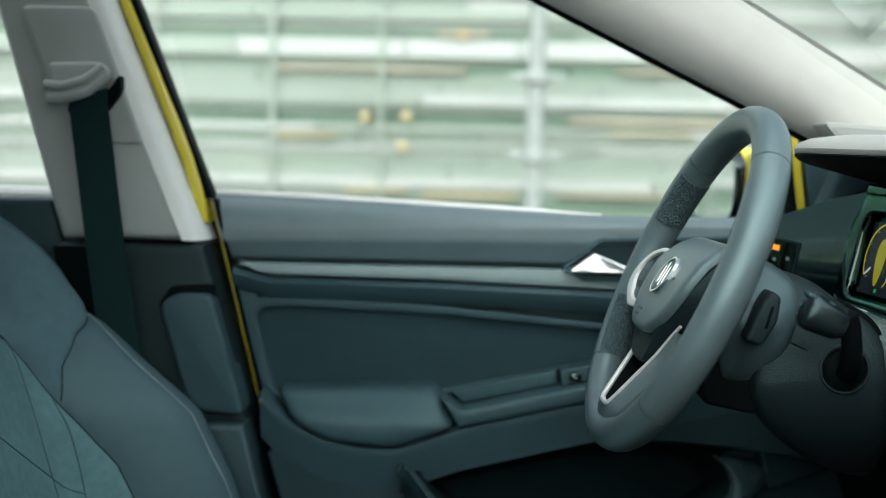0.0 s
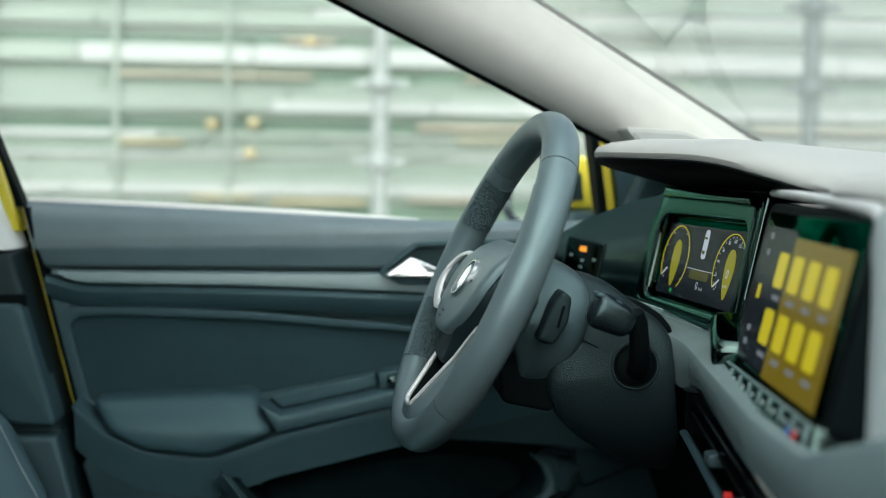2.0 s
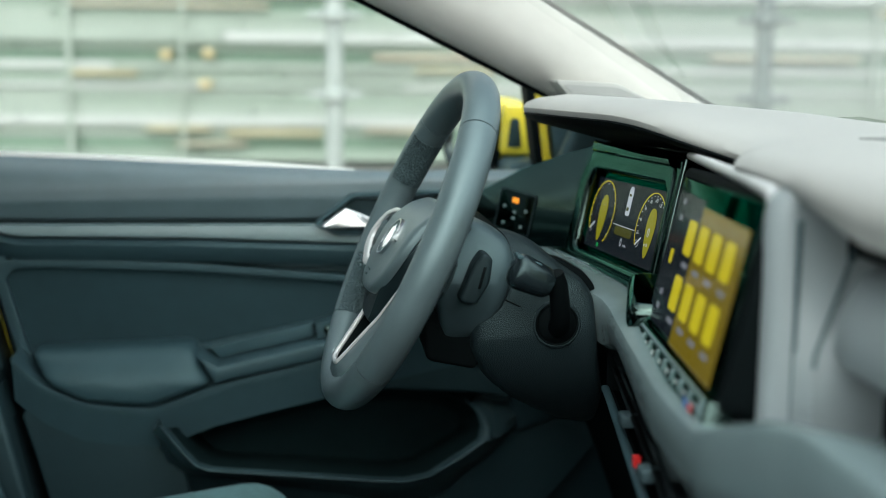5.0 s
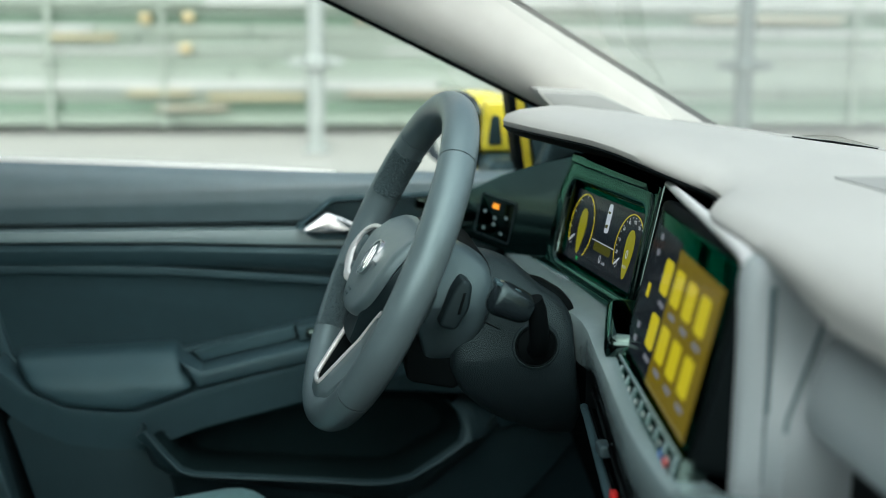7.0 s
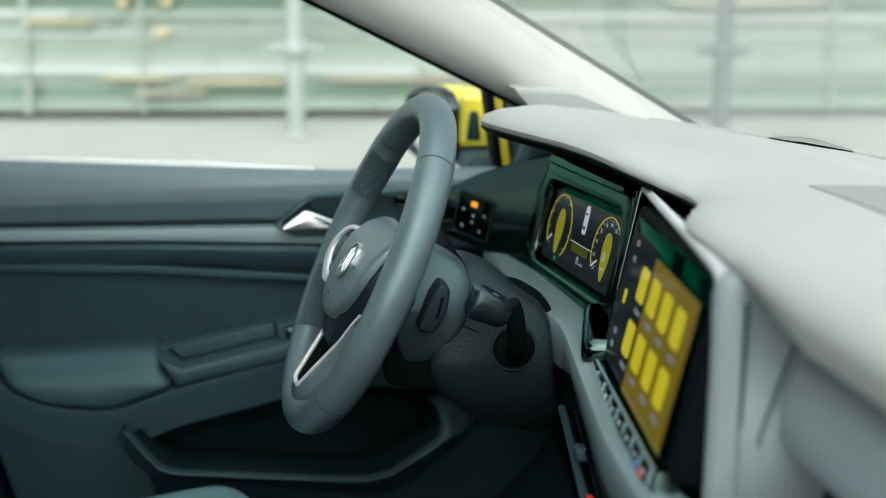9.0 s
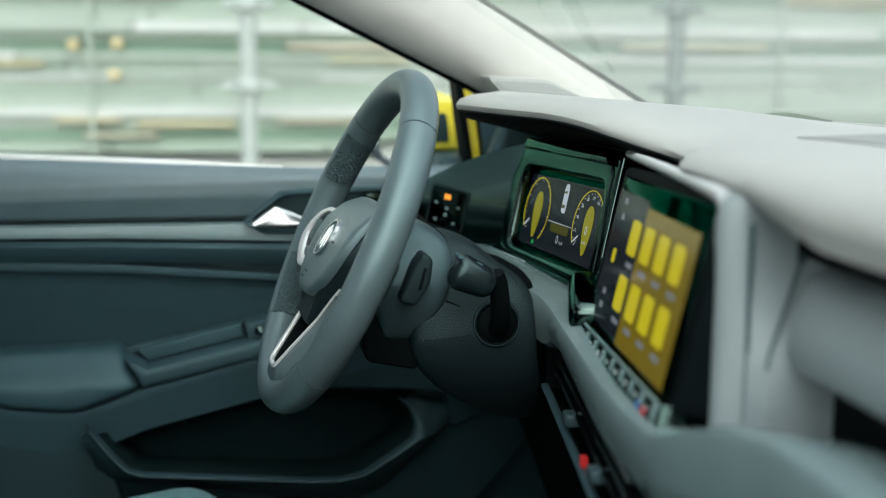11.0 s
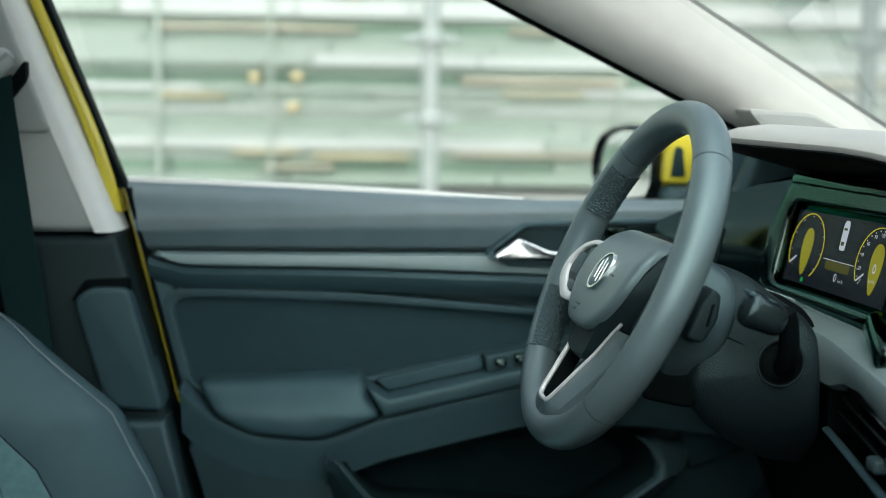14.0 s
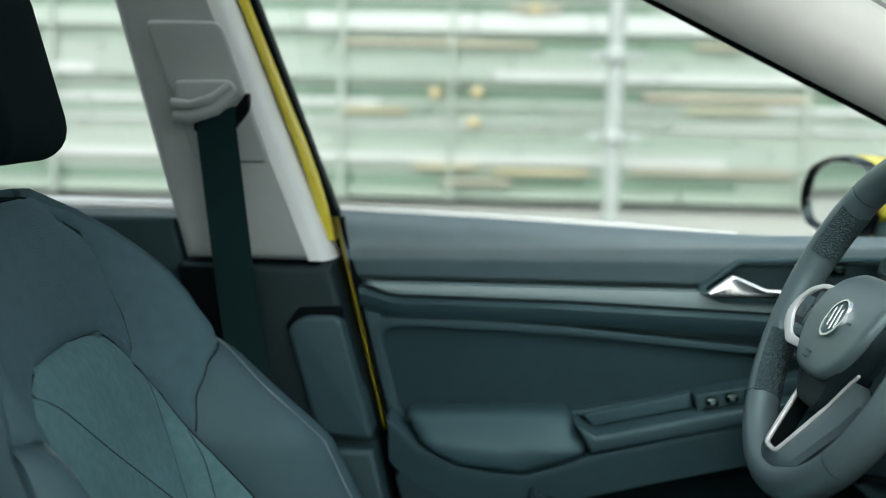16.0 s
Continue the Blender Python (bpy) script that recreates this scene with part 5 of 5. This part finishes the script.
    part("dash_end", prism([(0.46, 0.84), (0.52, 0.985), (0.64, 0.985), (0.64, 0.50), (0.60, 0.50)], 1.575, 1.61, 0.01), M_PLASTIC, d)
    part("dash_core", block((0.76, 0.86, 0.80), (0.30, 1.40, 0.28), 0.01), M_BLACK, d)


dashboard()


def centre_vents():
    v = thing("centre_vent", "pair of black centre air vents with grey lip", "air vent")
    at = lambda y, z, dx=0.0: (lerp(y, (0.80, 0.432), (1.20, 0.481)) + dx, y, z + lerp(y, (0.80, -0.016), (1.20, 0.0)))
    part("backing", thick(sheet([[at(y, 0.725, 0.050), at(y, 0.800, 0.050)] for y in span(0.80, 1.205, 6)]), 0.004), M_BLACK, v)
    part("end_wall", thick(sheet([[at(1.206, z, 0.002), at(1.206, z, 0.05)] for z in span(0.730, 0.800, 4)]), 0.004), M_CARPET, v)
    for z in (0.787, 0.773, 0.757):
        part("slat", thick(sheet([[at(y, z, 0.004), at(y, z + 0.0015, 0.006), at(y, z - 0.003, 0.032)] for y in span(0.80, 1.19, 8)]), 0.002), M_GLOSSK, v, "gloss black slat")
    for y in span(0.86, 1.16, 9):
        part("fin", block(at(y, 0.762, 0.042), (0.016, 0.002, 0.066), 0), M_BLACK, v)
    part("lip", tube([at(y, 0.734, 0.0) for y in span(0.80, 1.204, 12)], 0.0042, 10, flat=0.7), M_PLASTIC, v, "slate vent lip")
    part("lip_base", thick(sheet([[at(y, 0.731, 0.004), at(y, 0.700, 0.012), at(y, 0.690, 0.03)] for y in span(0.80, 1.204, 6)]), 0.004), M_CARPET, v)
    for y in (1.045, 0.91):
        part("slider", block(at(y, 0.752, 0.004), (0.016, 0.020, 0.012), 0.003), M_HOUSE, v)
    part("hazard_mark", block(at(0.968, 0.741, 0.002), (0.006, 0.008, 0.010), 0.001), M_RED, v, "red mark")


centre_vents()



def flat(m, u, v, w, h, mat, parent, name, depth=0.0006, off=-0.0004, r=0.0, label="", turn=0.0):
    o = [(-w / 2, -h / 2), (w / 2, -h / 2), (w / 2, h / 2), (-w / 2, h / 2)]
    if r:
        o = rounded(o, r, 5)
    return part(name, prism(o, off, off + depth, m=m @ Matrix.Translation((u, 0, v)) @ Matrix.Rotation(radians(turn), 4, "Y")), mat, parent, label)


def letters(text, m, u, v, size, mat, parent, off=-0.0012):
    cu = bpy.data.curves.new("digits", "FONT")
    cu.body, cu.size, cu.align_x, cu.align_y = text, size, "CENTER", "CENTER"
    tmp = bpy.data.objects.new("digits", cu)
    me = bpy.data.meshes.new_from_object(tmp)
    bpy.data.objects.remove(tmp)
    me.transform(m @ Matrix.Translation((u, off, v)) @ Matrix.Rotation(radians(90), 4, "X"))
    me.materials.append(mat)
    ob = new("digits", me)
    ob.parent = parent
    return ob


def arc(m, u, v, r0, r1, a0, a1, off, mat, parent, name, n=40):
    bm = bmesh.new()
    rows = [[(u + r * math.cos(q), off, v + r * math.sin(q)) for q in (radians(a) for a in span(a0, a1, n))] for r in (r0, r1)]
    bm = thick(sheet(rows), 0.0004)
    bm.transform(m)
    return part(name, bm, mat, parent)


def driver_display():
    d = thing("driver_display", "lit digital driver display with two yellow dials in gloss black hood", "display")
    hood_out = rounded([(-0.150, -0.062), (-0.142, 0.020), (-0.112, 0.066), (-0.098, 0.076), (0.128, 0.073), (0.140, 0.060), (0.146, -0.062)], 0.016)
    hood_in = rounded([(-0.104, -0.045), (-0.102, 0.030), (-0.094, 0.041), (-0.086, 0.044), (0.118, 0.045), (0.126, 0.036), (0.130, -0.045)], 0.018)
    part("hood", ring_prism(hood_out, hood_in, -0.010, 0.03, 0.006, m=DISP), M_GLOSS, d, "gloss black display hood")
    inner = rounded([(-0.112, -0.050), (-0.108, 0.034), (-0.098, 0.047), (-0.088, 0.050), (0.121, 0.050), (0.129, 0.040), (0.134, -0.050)], 0.008)
    part("inner_frame", ring_prism(inner, hood_in, -0.004, 0.01, 0.001, m=DISP), M_GLOSS, d)
    part("brow", prism([(-0.098, 0.0765), (0.128, 0.0735), (0.134, 0.064), (-0.10, 0.064)], -0.016, -0.009, 0.003, m=DISP), M_GLOSS, d)
    g = part("glass", prism([(-0.108, -0.050), (0.135, -0.050), (0.130, 0.048), (-0.104, 0.046)], 0.0, 0.006, m=DISP), M_SCREEN, d, "dark display glass")
    part("backlight", prism([(-0.094, -0.040), (0.124, -0.040), (0.120, 0.040), (-0.092, 0.038)], -0.0003, 0.001, m=DISP), M_GLOWN, g)
    for u, full in ((-0.056, False), (0.087, True)):
        arc(DISP, u, 0.0, 0.0355, 0.0363, 12 if full else -55, 215, -0.0012, M_GLOWY, g, "dial_ring")
        drop = [(0.0118 * math.sin(radians(a)) * (0.74 + 0.26 * math.cos(radians(a))) / 0.84, -0.005 + 0.0255 * math.cos(radians(a))) for a in range(0, 360, 10)]
        part("dial_fill", prism([(u + x, z) for x, z in drop], -0.0009, 0.0, m=DISP), M_GLOWF, g)
        for k, a in enumerate(span(222, -21 if full else -40, 19 if full else 9)):
            q = radians(a)
            flat(DISP, u + 0.0328 * math.cos(q), 0.0328 * math.sin(q), 0.0011, 0.0008, M_GLOWW, g, "tick", off=-0.0012, turn=-a)
        q = radians(215)
        flat(DISP, u + 0.028 * math.cos(q), 0.028 * math.sin(q), 0.014, 0.0016, M_GLOWW, g, "needle", off=-0.0016, turn=-215)
    for k, n in enumerate((0, 20, 40, 60, 80, 100, 120)):
        q = radians(222 - k * 27)
        letters(str(n), DISP, 0.087 + 0.0285 * math.cos(q), 0.0285 * math.sin(q), 0.0052, M_GLOWW, g)
    letters("0", DISP, 0.088, -0.005, 0.013, M_GLOWW, g, -0.002)
    letters("km/h", DISP, 0.088, -0.017, 0.005, M_GLOWW, g, -0.002)
    letters("0", DISP, 0.018, -0.024, 0.012, M_GLOWW, g)
    letters("km/h", DISP, 0.030, -0.026, 0.005, M_GLOWW, g)
    flat(DISP, 0.016, -0.007, 0.064, 0.0007, M_GLOWW, g, "divider", off=-0.0012)
    flat(DISP, 0.016, -0.0125, 0.050, 0.010, M_GLOWK, g, "lower_glow", off=-0.0008, r=0.004)
    car = rounded([(0.0115, 0.005), (0.0210, 0.005), (0.0215, 0.030), (0.0195, 0.036), (0.013, 0.036), (0.011, 0.030)], 0.003)
    cp = part("car_symbol", prism(car, -0.0012, 0, m=DISP), M_GLOWW, g)
    flat(DISP, 0.0162, 0.012, 0.006, 0.004, M_GLOWK, cp, "car_window", off=-0.0016)
    flat(DISP, 0.0162, 0.027, 0.006, 0.0025, M_GLOWK, cp, "car_window", off=-0.0016)
    flat(DISP, -0.050, -0.0350, 0.004, 0.004, M_GLOWG, g, "green_lamp", off=-0.0012)
    flat(DISP, 0.122, -0.036, 0.004, 0.004, M_GLOWW, g, "white_lamp", off=-0.0012)
    part("chrome_sill", prism([(-0.112, -0.0455), (0.130, -0.0475), (0.130, -0.0497), (-0.112, -0.0477)], -0.0075, -0.003, 0.0008, m=DISP), M_CHROME, d, "bright display sill")
    rows = []
    for y in span(1.425, 1.150, 14):
        xa, za = lerp(y, (1.15, 0.5295), (1.40, 0.4965)), lerp(y, (1.15, 0.8430), (1.40, 0.8490))
        xb, zb = lerp(y, (1.15, 0.5130), (1.20, 0.516), (1.30, 0.4950), (1.42, 0.469)), lerp(y, (1.15, 0.8300), (1.30, 0.8375), (1.42, 0.8415))
        rows.append([(xa + 0.004, y, za + 0.003), (xa, y, za), (xa * 0.72 + xb * 0.28, y, za * 0.6 + zb * 0.4 - 0.0035), (xa * 0.4 + xb * 0.6, y, za * 0.3 + zb * 0.7 - 0.001), (xb - 0.001, y, zb + 0.0035), (xb - 0.003, y, zb + 0.0015)])
    part("piano_shelf", thick(sheet(rows), 0.003), M_GLOSS, d, "gloss black shelf with mirror edges")
    corner = block((0.500, 1.112, 0.836), (0.036, 0.088, 0.030), 0.012, 5)
    corner.transform(Matrix.Translation((0.493, 1.100, 0.840)) @ Matrix.Rotation(radians(-14), 4, "Z") @ Matrix.Rotation(radians(14), 4, "X") @ Matrix.Translation((-0.500, -1.112, -0.836)))
    part("shelf_corner", corner, M_GLOSS, d, "gloss black corner block")
    part("corner_fill", block((0.541, 1.124, 0.850), (0.050, 0.070, 0.052), 0.010, 4), M_GLOSSK, d, "gloss black infill between the displays")
    part("shelf_bead", tube([(lerp(y, (1.15, 0.5120), (1.20, 0.515), (1.30, 0.4940), (1.42, 0.468)), y, lerp(y, (1.15, 0.8325), (1.30, 0.8400), (1.42, 0.8440))) for y in span(1.42, 1.165, 16)], 0.0012, 8), M_CHROME, d, "thin chrome bead")
    rows = []
    for u in span(-0.108, -0.300, 16):
        n = 0.006 + 0.40 * max(0.0, -u - 0.118)
        vt = lerp(-u, (0.112, 0.075), (0.165, 0.056), (0.235, 0.026), (0.300, -0.012))
        rows.append([DISP @ Vector(p) for p in ((u, 0.05, -0.066), (u, -n + 0.004, -0.064), (u, -n, -0.058), (u, -n, vt * 0.5 - 0.03), (u, -n, vt - 0.006), (u, -n + 0.002, vt - 0.001), (u, -n + 0.008, vt + 0.001), (u, -n + 0.09, vt + 0.012))])
    part("hood_wing", thick(sheet(rows), 0.004), M_GLOSS, d, "gloss black hood wing")
    rows = [[DISP @ Vector(p) for p in ((u, -0.006, 0.070), (u, -0.008, 0.0745), (u, 0.0, 0.0765), (u, 0.09, 0.090))] for u in span(-0.110, 0.140, 8)]
    part("hood_top", thick(sheet(rows), 0.004), M_GLOSS, d, "gloss black hood top")
    # added black sheet over the wing roof, painting the cavity dark
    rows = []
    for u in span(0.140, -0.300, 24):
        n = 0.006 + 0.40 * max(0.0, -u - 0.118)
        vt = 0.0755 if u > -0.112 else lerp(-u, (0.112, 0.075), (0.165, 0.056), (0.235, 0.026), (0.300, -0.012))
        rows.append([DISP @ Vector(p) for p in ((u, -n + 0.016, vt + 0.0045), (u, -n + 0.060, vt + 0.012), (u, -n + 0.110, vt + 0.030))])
    part("hood_well_shade", thick(sheet(rows), 0.002), M_BLACK, d, "black sheet as shade in the well behind the hood")
    part("hood_cheek", prism([(0.128, -0.066), (0.150, -0.066), (0.148, 0.074), (0.128, 0.0745)], -0.008, 0.08, 0.004, m=DISP), M_GLOSS, d)


driver_display()


def light_panel():
    lp = facing(DISP @ Vector((-0.227, -0.0475, -0.026)), (0.50, -0.95, -0.086), (0.22, 0, 1))
    p = thing("light_switch_panel", "gloss black touch light switch with orange lamp", "light switch")
    f = part("face", prism(rounded([(-0.034, -0.026), (0.034, -0.026), (0.034, 0.022), (-0.034, 0.022)], 0.005), -0.003, 0.004, 0.001, m=lp), M_SCREEN, p)
    part("frame", ring_prism(rounded([(-0.036, -0.028), (0.036, -0.028), (0.036, 0.024), (-0.036, 0.024)], 0.006), rounded([(-0.0345, -0.0265), (0.0345, -0.0265), (0.0345, 0.0225), (-0.0345, 0.0225)], 0.005), -0.0034, 0.0, m=lp), M_GRAIN, p)
    flat(lp, -0.002, 0.012, 0.012, 0.0062, M_GLOWO, f, "orange_lamp", off=-0.0038)
    for u, v in ((-0.022, 0.002), (0.0, -0.002), (0.022, 0.002), (-0.018, -0.018), (0.0, -0.010), (0.018, -0.018)):
        flat(lp, u, v, 0.005, 0.0035, M_STRIP, f, "symbol", off=-0.0036)


light_panel()


KEYBAR = INFO @ Matrix.Translation((0.004, 0.011, -0.006))


def infotainment():
    s = thing("infotainment_screen", "lit touch screen with yellow tiles in gloss black surround", "screen")
    part("surround", prism(rounded([(-0.170, -0.075), (0.138, -0.072), (0.140, 0.084), (-0.168, 0.078)], 0.012), -0.001, 0.06, 0.004, m=INFO), M_BLACK, s, "black screen surround")
    g = part("glass", prism(rounded([(-0.152, -0.062), (0.124, -0.062), (0.124, 0.074), (-0.150, 0.070)], 0.006), -0.0035, 0.002, 0.001, m=INFO), M_SCREEN, s, "dark screen glass")
    flat(INFO, -0.096, 0.0, 0.104, 0.116, M_GLOWN, g, "side_bar", off=-0.0039)
    flat(INFO, 0.032, -0.004, 0.152, 0.114, M_GLOWD, g, "tile_field", off=-0.0039)
    for i in range(4):
        for v in (0.0245, -0.0225):
            u = -0.0640 + 0.0448 * i
            flat(INFO, u, v, 0.028, 0.029, M_GLOWY, g, "tile", off=-0.0046, r=0.005)
            flat(INFO, u + 0.004, v - 0.0225, 0.020, 0.0040, M_CAPTION, g, "caption_bar", off=-0.0046)
    flat(INFO, -0.117, 0.002, 0.008, 0.012, M_GLOWY, g, "small_tile", off=-0.0046)
    for v in (0.050, 0.036, -0.030, -0.042):
        flat(INFO, -0.118, v, 0.009, 0.005, M_CAPTION, g, "small_mark", off=-0.0046)
    # touch bar and climate keys below the screen
    b = part("touch_bar", prism([(-0.160, -0.058), (0.130, -0.058), (0.134, -0.078), (-0.158, -0.078)], -0.020, -0.002, 0.003, m=KEYBAR), M_GLOSS, s, "gloss black climate key bar")
    part("bar_frame", ring_prism([(-0.150, -0.0585), (0.122, -0.0585), (0.122, -0.0775), (-0.150, -0.0775)], [(-0.147, -0.0605), (0.119, -0.0605), (0.119, -0.0755), (-0.147, -0.0755)], -0.0208, -0.019, m=KEYBAR), M_STRIP, b, "grey bar edging")
    for i in range(8):
        u = -0.130 + 0.0335 * i
        part("key", block((u, -0.0205, -0.068), (0.027, 0.003, 0.0125), 0.0012, 2, KEYBAR), M_GLOSS, b)
        part("key_symbol", block((u, -0.0222, -0.0675), (0.005, 0.0006, 0.003), 0, 1, KEYBAR), M_PRINT, b)
        part("key_divider", block((u + 0.0168, -0.0215, -0.066), (0.0014, 0.003, 0.010), 0.0005, 1, KEYBAR), M_STRIP, b)
    for u, mat in ((-0.094, M_RED), (0.100, M_RED), (0.084, M_BLUE)):
        part("temperature_mark", block((u, -0.0226, -0.071), (0.007, 0.001, 0.005), 0, 1, KEYBAR), mat, b)


infotainment()
